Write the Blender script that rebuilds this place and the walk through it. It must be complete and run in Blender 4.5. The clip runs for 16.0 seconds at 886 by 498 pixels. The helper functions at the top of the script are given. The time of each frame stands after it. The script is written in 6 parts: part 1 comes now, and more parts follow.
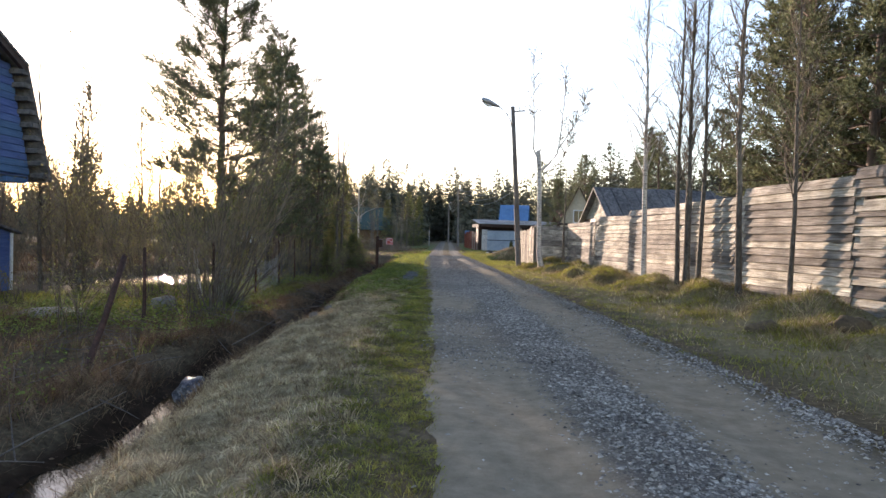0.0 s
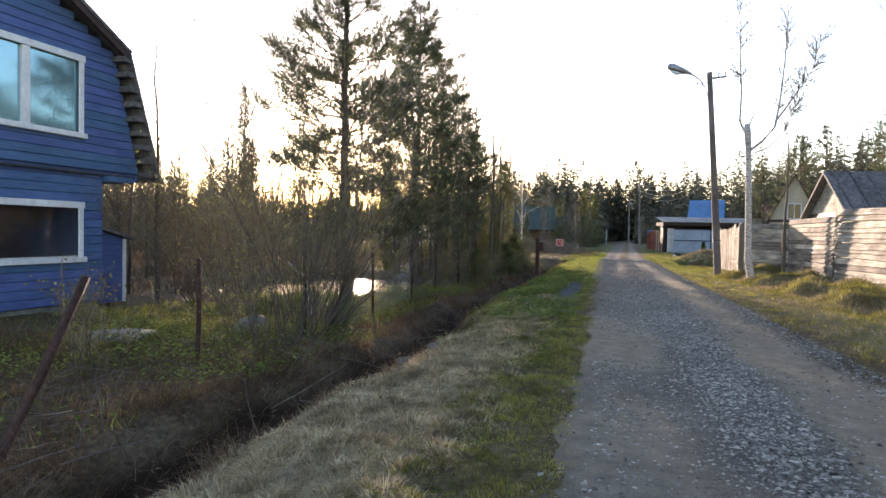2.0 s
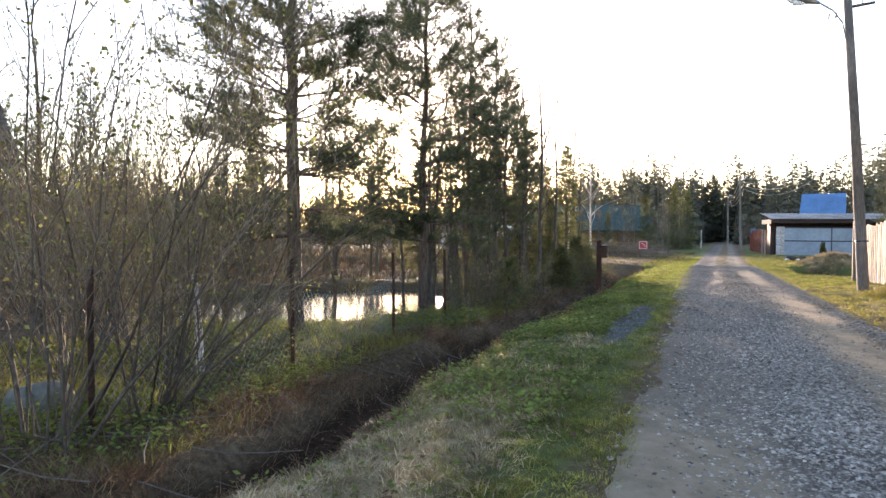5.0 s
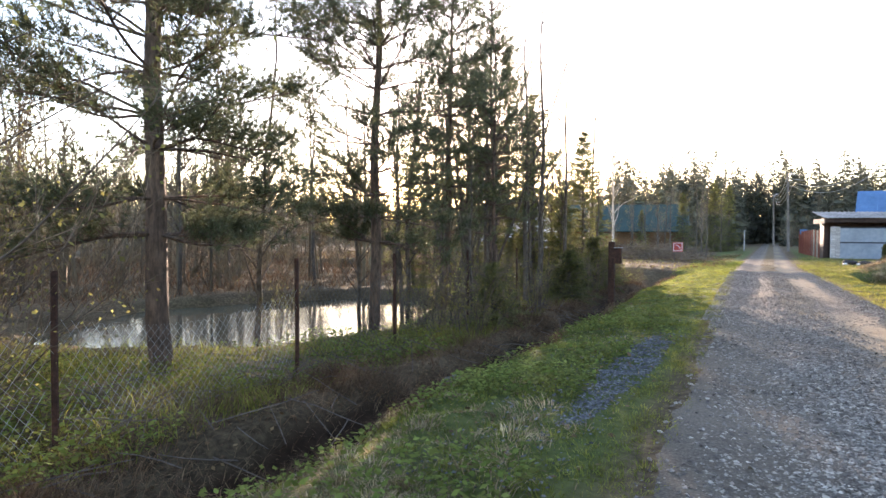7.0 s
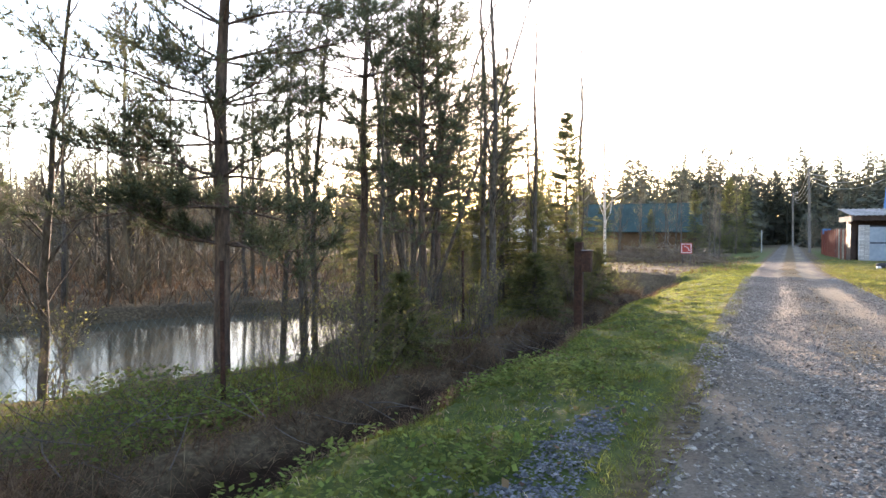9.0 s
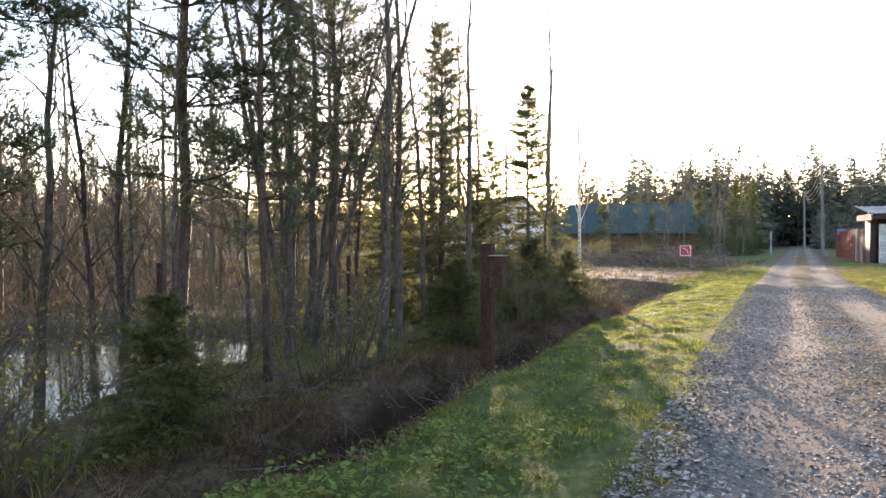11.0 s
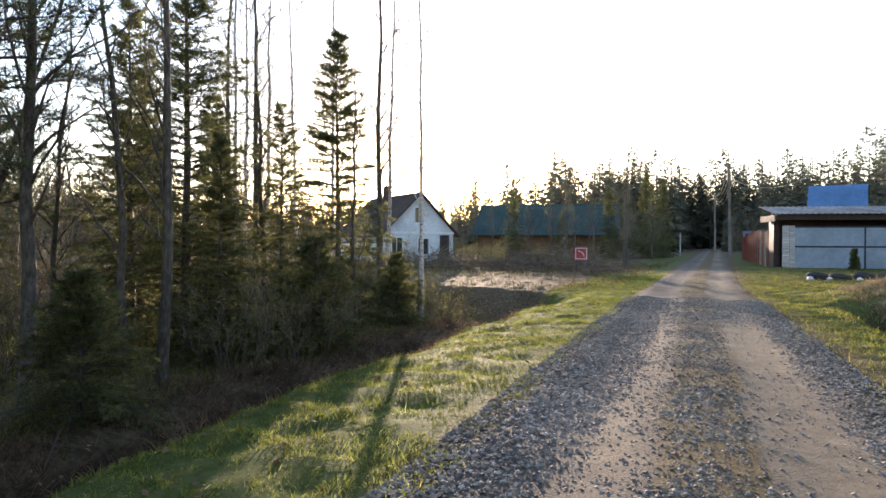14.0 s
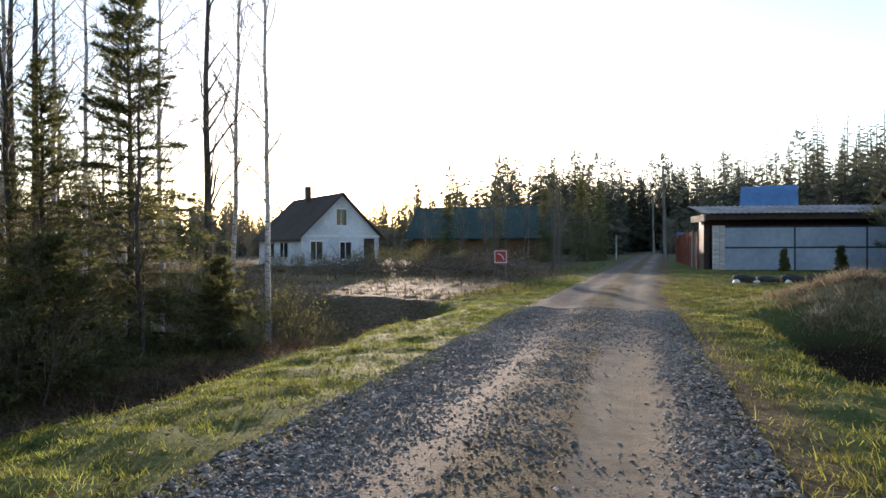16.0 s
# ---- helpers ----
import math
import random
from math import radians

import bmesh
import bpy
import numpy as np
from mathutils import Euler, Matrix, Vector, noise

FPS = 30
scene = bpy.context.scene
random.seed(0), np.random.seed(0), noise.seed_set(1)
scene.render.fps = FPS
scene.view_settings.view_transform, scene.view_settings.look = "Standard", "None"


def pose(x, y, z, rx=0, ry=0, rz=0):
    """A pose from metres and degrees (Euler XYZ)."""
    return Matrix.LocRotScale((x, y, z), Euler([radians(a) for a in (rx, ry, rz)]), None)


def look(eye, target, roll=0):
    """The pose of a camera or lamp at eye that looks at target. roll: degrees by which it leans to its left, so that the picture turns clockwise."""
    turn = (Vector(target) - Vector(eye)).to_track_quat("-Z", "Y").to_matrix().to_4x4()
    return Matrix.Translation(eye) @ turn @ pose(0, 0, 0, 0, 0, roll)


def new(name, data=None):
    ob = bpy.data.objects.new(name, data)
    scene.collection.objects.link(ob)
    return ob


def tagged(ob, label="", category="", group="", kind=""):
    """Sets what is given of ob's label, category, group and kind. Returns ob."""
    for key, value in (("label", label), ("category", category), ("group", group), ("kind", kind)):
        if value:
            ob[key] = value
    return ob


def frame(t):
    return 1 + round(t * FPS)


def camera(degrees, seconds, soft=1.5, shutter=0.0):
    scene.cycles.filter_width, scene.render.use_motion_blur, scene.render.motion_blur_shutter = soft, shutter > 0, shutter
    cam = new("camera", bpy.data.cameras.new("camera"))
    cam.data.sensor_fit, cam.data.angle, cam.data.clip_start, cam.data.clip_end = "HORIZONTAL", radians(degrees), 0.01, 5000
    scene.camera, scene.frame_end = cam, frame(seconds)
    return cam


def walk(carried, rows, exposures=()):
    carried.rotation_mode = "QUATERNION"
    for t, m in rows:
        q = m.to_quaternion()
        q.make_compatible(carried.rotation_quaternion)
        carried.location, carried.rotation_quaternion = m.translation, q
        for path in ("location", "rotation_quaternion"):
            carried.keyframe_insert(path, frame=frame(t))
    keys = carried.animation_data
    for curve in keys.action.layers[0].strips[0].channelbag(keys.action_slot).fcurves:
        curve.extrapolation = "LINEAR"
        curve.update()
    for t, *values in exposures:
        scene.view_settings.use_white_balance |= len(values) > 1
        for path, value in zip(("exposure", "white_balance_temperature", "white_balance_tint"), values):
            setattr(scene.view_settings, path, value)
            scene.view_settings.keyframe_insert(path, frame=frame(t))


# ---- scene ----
cam = camera(71.7, 16.0)
PATH = [
    (0, (0.581, 1.623, 1.273), (0.514, 3.622, 1.231), 1.6),
    (0.5, (0.62, 2.728, 1.288), (0.272, 4.697, 1.238), 1.8),
    (1, (0.68, 3.674, 1.329), (0.238, 5.624, 1.276), 1.2),
    (1.5, (0.682, 4.65, 1.333), (0.123, 6.57, 1.28), 1.1),
    (2, (0.663, 5.576, 1.345), (0.033, 7.473, 1.29), 1.1),
    (2.5, (0.601, 6.585, 1.348), (-0.141, 8.442, 1.289), 1.0),
    (3, (0.612, 7.503, 1.347), (-0.162, 9.346, 1.29), 1.0),
    (3.5, (0.589, 8.458, 1.331), (-0.223, 10.285, 1.275), 1.0),
    (4, (0.562, 9.368, 1.354), (-0.271, 11.185, 1.298), 0.9),
    (6.5, (0.407, 13.721, 1.306), (-0.574, 15.464, 1.266), 0.1),
    (7, (0.321, 14.682, 1.307), (-0.673, 16.417, 1.262), 0.4),
    (7.5, (0.244, 15.656, 1.313), (-0.763, 17.383, 1.265), 0.5),
    (8, (0.204, 16.622, 1.287), (-0.811, 18.344, 1.243), 0.4),
    (8.5, (0.158, 17.584, 1.272), (-0.866, 19.301, 1.23), 0.3),
    (11, (-0.052, 22.384, 1.229), (-1.109, 24.082, 1.199), -0.0),
    (11.5, (0.014, 23.184, 1.206), (-0.995, 24.91, 1.181), -0.1),
    (12, (0.081, 23.988, 1.19), (-0.913, 25.724, 1.165), 0.0),
    (12.5, (0.165, 24.865, 1.175), (-0.791, 26.622, 1.152), -0.1),
    (13, (0.214, 25.602, 1.185), (-0.713, 27.374, 1.16), 0.1),
    (13.5, (0.299, 26.345, 1.196), (-0.572, 28.145, 1.171), -0.0),
    (14, (0.357, 27.078, 1.184), (-0.509, 28.881, 1.161), 0.2),
    (14.5, (0.483, 27.798, 1.17), (-0.356, 29.613, 1.149), 0.1),
    (15, (0.573, 28.563, 1.141), (-0.264, 30.379, 1.121), 0.1),
    (15.5, (0.733, 29.27, 1.142), (-0.049, 31.11, 1.123), 0.1),
    (16, (0.929, 29.987, 1.115), (0.207, 31.852, 1.107), -0.2),
]
walk(cam, [(t, look(eye, target, roll)) for t, eye, target, roll in PATH], exposures=[(0.0, 2.0, 6600, 25), (3.5, 2.4, 6700, 26), (8.5, 2.85, 6650, 26), (11.0, 2.78, 6650, 26), (13.0, 2.42, 6600, 25), (14.0, 2.05, 6500, 23), (16.0, 1.55, 6250, 21)])

# ---- light: low sun ahead and to one side, clear sky ----
SUN_AZ, SUN_EL = radians(26.0), radians(7.6)      # left of +y, above the horizon
SUN_DIR = Vector((-math.sin(SUN_AZ) * math.cos(SUN_EL), math.cos(SUN_AZ) * math.cos(SUN_EL), math.sin(SUN_EL)))
world = bpy.data.worlds.new("sky")
scene.world = world
world.use_nodes = True
wn, wl = world.node_tree.nodes, world.node_tree.links
sky = wn.new("ShaderNodeTexSky")
sky.sky_type = "NISHITA"
sky.sun_disc = False
sky.sun_elevation, sky.sun_rotation = SUN_EL, -SUN_AZ
sky.air_density, sky.dust_density, sky.ozone_density = 1.0, 0.45, 1.3
wn["Background"].inputs["Strength"].default_value = 0.14
wl.new(sky.outputs[0], wn["Background"].inputs["Color"])
sun = new("sun", bpy.data.lights.new("sun", "SUN"))
sun.data.energy, sun.data.angle, sun.data.color = 3.6, radians(0.53), (1.0, 0.82, 0.60)
sun.matrix_world = look(SUN_DIR * 50, (0, 0, 0))


# ---- materials ----
def pbr(name, cols, scale=8.0, big=0.5, big_amt=0.35, rough=0.85, bump=0.3, bump_scale=0.0, stretch=(1, 1, 1), rnd="", rnd_amt=0.3,
        trans=0.0, spec=0.3, metal=0.0, coord="Object", clear=0.0):
    """A surface of two or three colours mixed by a fine noise, shaded by a broad one, with relief."""
    m = bpy.data.materials.new(name)
    m.use_nodes = True
    n, l = m.node_tree.nodes, m.node_tree.links
    b = n["Principled BSDF"]
    if coord == "World":
        vec = n.new("ShaderNodeNewGeometry").outputs["Position"]
    else:
        vec = n.new("ShaderNodeTexCoord").outputs["Object"]
        oi = n.new("ShaderNodeObjectInfo")
        off = n.new("ShaderNodeVectorMath")
        off.operation = "MULTIPLY_ADD"
        off.inputs[0].default_value = (31, 17, 23)
        l.new(oi.outputs["Random"], off.inputs[1])
        l.new(vec, off.inputs[2])
        vec = off.outputs[0]
    mp = n.new("ShaderNodeMapping")
    mp.inputs["Scale"].default_value = stretch
    l.new(vec, mp.inputs["Vector"])
    t1 = n.new("ShaderNodeTexNoise")
    t1.inputs["Scale"].default_value, t1.inputs["Detail"].default_value, t1.inputs["Roughness"].default_value = scale, 6, 0.65
    l.new(mp.outputs[0], t1.inputs["Vector"])
    ramp = n.new("ShaderNodeValToRGB")
    el = ramp.color_ramp.elements
    el[0].position, el[1].position = 0.32, 0.68
    el[0].color, el[1].color = (*cols[0], 1), (*cols[-1], 1)
    if len(cols) == 3:
        e = el.new(0.5)
        e.color = (*cols[1], 1)
    l.new(t1.outputs["Fac"], ramp.inputs["Fac"])
    t2 = n.new("ShaderNodeTexNoise")
    t2.inputs["Scale"].default_value, t2.inputs["Detail"].default_value = big, 3
    l.new(vec, t2.inputs["Vector"])
    hs = n.new("ShaderNodeHueSaturation")
    mr = n.new("ShaderNodeMapRange")
    mr.inputs["From Min"].default_value, mr.inputs["From Max"].default_value = 0.3, 0.7
    mr.inputs["To Min"].default_value, mr.inputs["To Max"].default_value = 1 - big_amt, 1 + big_amt
    l.new(t2.outputs["Fac"], mr.inputs["Value"])
    val = mr.outputs[0]
    if rnd:
        src = n.new("ShaderNodeNewGeometry").outputs["Random Per Island"] if rnd == "island" else n.new("ShaderNodeObjectInfo").outputs["Random"]
        r2 = n.new("ShaderNodeMapRange")
        r2.inputs["To Min"].default_value, r2.inputs["To Max"].default_value = 1 - rnd_amt, 1 + rnd_amt
        l.new(src, r2.inputs["Value"])
        mul = n.new("ShaderNodeMath")
        mul.operation = "MULTIPLY"
        l.new(val, mul.inputs[0])
        l.new(r2.outputs[0], mul.inputs[1])
        val = mul.outputs[0]
        r3 = n.new("ShaderNodeMapRange")
        r3.inputs["To Min"].default_value, r3.inputs["To Max"].default_value = 0.485, 0.515
        l.new(src, r3.inputs["Value"])
        l.new(r3.outputs[0], hs.inputs["Hue"])
    l.new(val, hs.inputs["Value"])
    l.new(ramp.outputs[0], hs.inputs["Color"])
    l.new(hs.outputs[0], b.inputs["Base Color"])
    b.inputs["Roughness"].default_value = rough
    b.inputs["Metallic"].default_value = metal
    b.inputs["Specular IOR Level"].default_value = spec
    b.inputs["Coat Weight"].default_value = clear
    if bump:
        t3 = t1
        if bump_scale:
            t3 = n.new("ShaderNodeTexNoise")
            t3.inputs["Scale"].default_value, t3.inputs["Detail"].default_value = bump_scale, 5
            l.new(mp.outputs[0], t3.inputs["Vector"])
        bp = n.new("ShaderNodeBump")
        bp.inputs["Strength"].default_value, bp.inputs["Distance"].default_value = bump, 0.02
        l.new(t3.outputs["Fac"], bp.inputs["Height"])
        l.new(bp.outputs[0], b.inputs["Normal"])
    if trans:
        tr = n.new("ShaderNodeBsdfTranslucent")
        l.new(hs.outputs[0], tr.inputs["Color"])
        mx = n.new("ShaderNodeMixShader")
        mx.inputs[0].default_value = trans
        l.new(b.outputs[0], mx.inputs[1])
        l.new(tr.outputs[0], mx.inputs[2])
        l.new(mx.outputs[0], n["Material Output"].inputs["Surface"])
    return m


def add_attr_mix(m, attr, cols, scale, strength=1.0):
    """Lays a second colouring over a pbr() material where a vertex attribute says so."""
    n, l = m.node_tree.nodes, m.node_tree.links
    b = n["Principled BSDF"]
    src = b.inputs["Base Color"].links[0].from_socket
    at = n.new("ShaderNodeAttribute")
    at.attribute_name = attr
    pos = n.new("ShaderNodeNewGeometry").outputs["Position"]
    t = n.new("ShaderNodeTexNoise")
    t.inputs["Scale"].default_value, t.inputs["Detail"].default_value, t.inputs["Roughness"].default_value = scale, 6, 0.7
    l.new(pos, t.inputs["Vector"])
    ramp = n.new("ShaderNodeValToRGB")
    ramp.color_ramp.elements[0].position, ramp.color_ramp.elements[1].position = 0.35, 0.65
    ramp.color_ramp.elements[0].color, ramp.color_ramp.elements[1].color = (*cols[0], 1), (*cols[1], 1)
    l.new(t.outputs["Fac"], ramp.inputs["Fac"])
    # break the border up with the noise
    ad = n.new("ShaderNodeMath")
    ad.operation = "MULTIPLY_ADD"
    ad.inputs[1].default_value, ad.inputs[2].default_value = 0.9, -0.45
    l.new(t.outputs["Fac"], ad.inputs[0])
    sm = n.new("ShaderNodeMath")
    sm.operation, sm.use_clamp = "ADD", True
    l.new(at.outputs["Fac"], sm.inputs[0])
    l.new(ad.outputs[0], sm.inputs[1])
    mu = n.new("ShaderNodeMath")
    mu.operation, mu.use_clamp = "MULTIPLY", True
    l.new(sm.outputs[0], mu.inputs[0])
    l.new(at.outputs["Fac"], mu.inputs[1])
    mu2 = n.new("ShaderNodeMath")
    mu2.operation, mu2.use_clamp = "MULTIPLY", True
    mu2.inputs[1].default_value = 1.6 * strength
    l.new(mu.outputs[0], mu2.inputs[0])
    mx = n.new("ShaderNodeMix")
    mx.data_type = "RGBA"
    l.new(mu2.outputs[0], mx.inputs["Factor"])
    l.new(src, mx.inputs["A"])
    l.new(ramp.outputs[0], mx.inputs["B"])
    l.new(mx.outputs["Result"], b.inputs["Base Color"])


M_SOIL = pbr("soil", [(0.05, 0.036, 0.022), (0.10, 0.075, 0.047), (0.17, 0.135, 0.08)], 14, 0.7, 0.35, bump=0.8, coord="World", spec=0.04)
add_attr_mix(M_SOIL, "green", [(0.05, 0.075, 0.02), (0.10, 0.12, 0.04)], 9)
add_attr_mix(M_SOIL, "dry", [(0.20, 0.155, 0.085), (0.33, 0.27, 0.16)], 16)
add_attr_mix(M_SOIL, "sandy", [(0.085, 0.069, 0.048), (0.16, 0.132, 0.095)], 5)
add_attr_mix(M_SOIL, "wet", [(0.018, 0.011, 0.007), (0.04, 0.025, 0.016)], 9)
M_ROAD = pbr("gravel_road", [(0.055, 0.048, 0.040), (0.115, 0.102, 0.086), (0.20, 0.18, 0.155)], 55, 0.8, 0.25, bump=0.3, bump_scale=70, coord="World", spec=0.05)
add_attr_mix(M_ROAD, "sand", [(0.18, 0.147, 0.103), (0.27, 0.227, 0.163)], 5, 1.5)
add_attr_mix(M_ROAD, "mid", [(0.08, 0.062, 0.034), (0.16, 0.125, 0.068)], 11, 1.4)
M_STONE = pbr("gravel_stone", [(0.105, 0.093, 0.080), (0.22, 0.198, 0.172), (0.39, 0.36, 0.318)], 20, 0.5, 0.2, rough=0.85, rnd="island", rnd_amt=0.6, bump=0.3, coord="World", spec=0.12)
M_BLUESTONE = pbr("bluish_crushed_stone", [(0.06, 0.066, 0.072), (0.12, 0.13, 0.138), (0.22, 0.228, 0.232)], 20, 0.5, 0.2, rnd="island", rnd_amt=0.5, bump=0.3, coord="World", spec=0.12)
M_GRASS = pbr("green_grass", [(0.09, 0.12, 0.026), (0.185, 0.21, 0.046), (0.28, 0.28, 0.075)], 7.0, 2.2, 0.35, rnd="island", rnd_amt=0.45, trans=0.58, bump=0, coord="World", spec=0.06)
M_DRY = pbr("dry_grass", [(0.19, 0.135, 0.08), (0.37, 0.285, 0.175), (0.54, 0.45, 0.305)], 7.0, 2.2, 0.45, rnd="island", rnd_amt=0.45, trans=0.2, bump=0, coord="World", spec=0.05)
M_BROWNGRASS = pbr("brown_dead_grass", [(0.075, 0.046, 0.028), (0.155, 0.10, 0.062), (0.25, 0.18, 0.115)], 2.5, 0.5, 0.3, rnd="island", rnd_amt=0.5, trans=0.25, bump=0, coord="World", spec=0.05)
M_YGRASS = pbr("yellowing_grass", [(0.13, 0.15, 0.03), (0.24, 0.23, 0.055), (0.33, 0.29, 0.09)], 7.0, 2.2, 0.45, rnd="island", rnd_amt=0.4, trans=0.45, bump=0, coord="World", spec=0.06)
M_HERB = pbr("herb_leaf", [(0.10, 0.15, 0.03), (0.23, 0.26, 0.07)], 3, 0.6, 0.3, rnd="island", rnd_amt=0.4, trans=0.4, bump=0, coord="World", spec=0.1)
M_LITTER = pbr("dead_leaf", [(0.10, 0.06, 0.03), (0.20, 0.13, 0.07)], 3, 0.6, 0.3, rnd="island", rnd_amt=0.5, trans=0.2, bump=0, coord="World")
M_NEEDLE = pbr("pine_needle", [(0.075, 0.09, 0.05), (0.14, 0.15, 0.082)], 2, 0.5, 0.3, rnd="island", rnd_amt=0.4, trans=0.5, bump=0, rough=0.6)
M_SPRUCE = pbr("spruce_needle", [(0.10, 0.115, 0.045), (0.21, 0.205, 0.08)], 2, 0.5, 0.3, rnd="island", rnd_amt=0.4, trans=0.55, bump=0, rough=0.6)
M_BUD = pbr("young_leaf", [(0.14, 0.14, 0.045), (0.28, 0.26, 0.09)], 2, 0.5, 0.3, rnd="island", rnd_amt=0.4, trans=0.5, bump=0)
M_PBARK = pbr("pine_bark", [(0.045, 0.033, 0.027), (0.105, 0.075, 0.058), (0.18, 0.125, 0.092)], 18, 0.8, 0.3, bump=1.0, stretch=(1, 1, 0.3))
M_BARK = pbr("grey_bark", [(0.05, 0.040, 0.033), (0.10, 0.085, 0.068), (0.17, 0.15, 0.125)], 22, 0.8, 0.3, bump=0.7, stretch=(1, 1, 0.4))
M_TWIG = pbr("brown_twig", [(0.13, 0.098, 0.068), (0.25, 0.195, 0.135)], 9, 0.8, 0.3, bump=0, rnd="island", rnd_amt=0.3)
M_STEM = pbr("dark_stem", [(0.05, 0.04, 0.032), (0.10, 0.08, 0.062), (0.15, 0.125, 0.095)], 14, 0.8, 0.3, bump=0.3)
M_BIRCH = pbr("birch_bark", [(0.07, 0.06, 0.055), (0.50, 0.47, 0.43), (0.66, 0.63, 0.58)], 9, 0.6, 0.25, bump=0.4, stretch=(1, 1, 3.0))
M_FENCE = pbr("weathered_board", [(0.11, 0.09, 0.066), (0.30, 0.27, 0.225), (0.50, 0.465, 0.40)], 9, 1.8, 0.5, rnd="object", rnd_amt=0.48, bump=1.0, stretch=(0.25, 6, 6))
M_POST = pbr("old_timber", [(0.09, 0.075, 0.06), (0.17, 0.145, 0.12), (0.25, 0.22, 0.19)], 16, 1.0, 0.3, bump=0.7, stretch=(5, 5, 0.3), rnd="object", rnd_amt=0.2)
M_POLE = pbr("tarred_pole", [(0.07, 0.06, 0.052), (0.135, 0.115, 0.10), (0.20, 0.175, 0.15)], 16, 1.0, 0.3, bump=0.6, stretch=(5, 5, 0.3))
M_RUST = pbr("rusty_brown_steel", [(0.03, 0.016, 0.012), (0.055, 0.028, 0.02), (0.09, 0.045, 0.032)], 20, 2.0, 0.3, rough=0.7, bump=0.4, metal=0.2)
M_METAL = pbr("dull_steel", [(0.22, 0.23, 0.24), (0.38, 0.39, 0.40)], 30, 2.0, 0.2, rough=0.45, bump=0.15, metal=0.7)
M_WIRE = pbr("dark_wire", [(0.05, 0.055, 0.05), (0.12, 0.12, 0.11)], 30, 2.0, 0.2, rough=0.6, bump=0, metal=0.5)
M_GALV = pbr("galvanised_wire", [(0.25, 0.26, 0.25), (0.40, 0.41, 0.40)], 30, 2.0, 0.2, rough=0.5, bump=0, metal=0.6)
M_BLUE = pbr("blue_paint", [(0.05, 0.095, 0.22), (0.075, 0.135, 0.30), (0.10, 0.17, 0.35)], 7, 0.8, 0.18, rough=0.7, bump=0.35, stretch=(6, 0.4, 6), rnd="object", rnd_amt=0.12)
M_WHITE = pbr("white_paint", [(0.62, 0.64, 0.66), (0.80, 0.81, 0.82)], 12, 1.5, 0.12, rough=0.55, bump=0.15)
M_SLATE = pbr("grey_slate_sheet", [(0.06, 0.058, 0.06), (0.12, 0.115, 0.115), (0.19, 0.18, 0.175)], 7, 0.7, 0.3, bump=0.5, rnd="object", rnd_amt=0.25)
M_CORR = pbr("grey_corrugated_sheet", [(0.15, 0.14, 0.13), (0.26, 0.245, 0.23), (0.36, 0.34, 0.32)], 5, 0.7, 0.3, bump=0.4)
M_BROWNMETAL = pbr("brown_fascia", [(0.035, 0.022, 0.02), (0.07, 0.045, 0.038)], 9, 1.0, 0.25, rough=0.6, bump=0.2)
M_GATE = pbr("pale_blue_sheet", [(0.27, 0.34, 0.42), (0.37, 0.445, 0.52)], 4, 0.6, 0.15, rough=0.45, bump=0.12, spec=0.4)
M_DARK = pbr("dark_steel_strip", [(0.03, 0.04, 0.06), (0.06, 0.075, 0.10)], 9, 1.0, 0.2, rough=0.6, bump=0.1)
M_TARP = pbr("blue_roof_sheet", [(0.06, 0.15, 0.30), (0.09, 0.20, 0.38)], 3, 0.5, 0.2, rough=0.4, bump=0.15)
M_REDBOARD = pbr("red_brown_board", [(0.16, 0.05, 0.035), (0.28, 0.09, 0.06)], 9, 1.0, 0.25, bump=0.4, stretch=(4, 4, 0.4), rnd="object", rnd_amt=0.3)
M_REDROOF = pbr("dark_red_roof", [(0.09, 0.035, 0.03), (0.16, 0.06, 0.05)], 6, 0.8, 0.25, rough=0.6, bump=0.3)
M_BROWNROOF = pbr("brown_roofing", [(0.035, 0.024, 0.02), (0.07, 0.048, 0.038)], 8, 0.8, 0.25, bump=0.4)
M_GREENROOF = pbr("dark_green_roof", [(0.025, 0.05, 0.048), (0.04, 0.07, 0.065)], 5, 0.6, 0.2, rough=0.9, bump=0.2)
M_OCHRE = pbr("ochre_boards", [(0.09, 0.05, 0.026), (0.16, 0.09, 0.045)], 6, 0.8, 0.25, bump=0.3, stretch=(1, 1, 4))
M_CREAM = pbr("cream_render", [(0.46, 0.40, 0.29), (0.60, 0.53, 0.40)], 8, 0.6, 0.2, bump=0.3)
M_WALLWHITE = pbr("whitewashed_render", [(0.48, 0.50, 0.52), (0.62, 0.64, 0.66)], 6, 0.7, 0.2, bump=0.4)
M_BRICK = pbr("white_brick", [(0.48, 0.46, 0.44), (0.62, 0.60, 0.58)], 14, 1.0, 0.2, bump=0.4, rnd="object", rnd_amt=0.15)
M_SIGNRED = pbr("faded_red_sign", [(0.42, 0.06, 0.05), (0.52, 0.10, 0.08)], 14, 1.0, 0.2, rough=0.5, bump=0.05)
M_RUBBER = pbr("old_tyre_rubber", [(0.02, 0.02, 0.02), (0.05, 0.05, 0.05)], 18, 1.0, 0.3, bump=0.4)
# dark soil brown that carries the shade of hollows under the turf
M_HOLLOW = pbr("dark_hollow_brown", [(0.06, 0.042, 0.026), (0.13, 0.095, 0.055)], 16, 1.0, 0.3, bump=0.9)
M_BOULDER = pbr("pale_boulder", [(0.14, 0.145, 0.13), (0.25, 0.25, 0.225)], 10, 1.0, 0.3, bump=0.6)
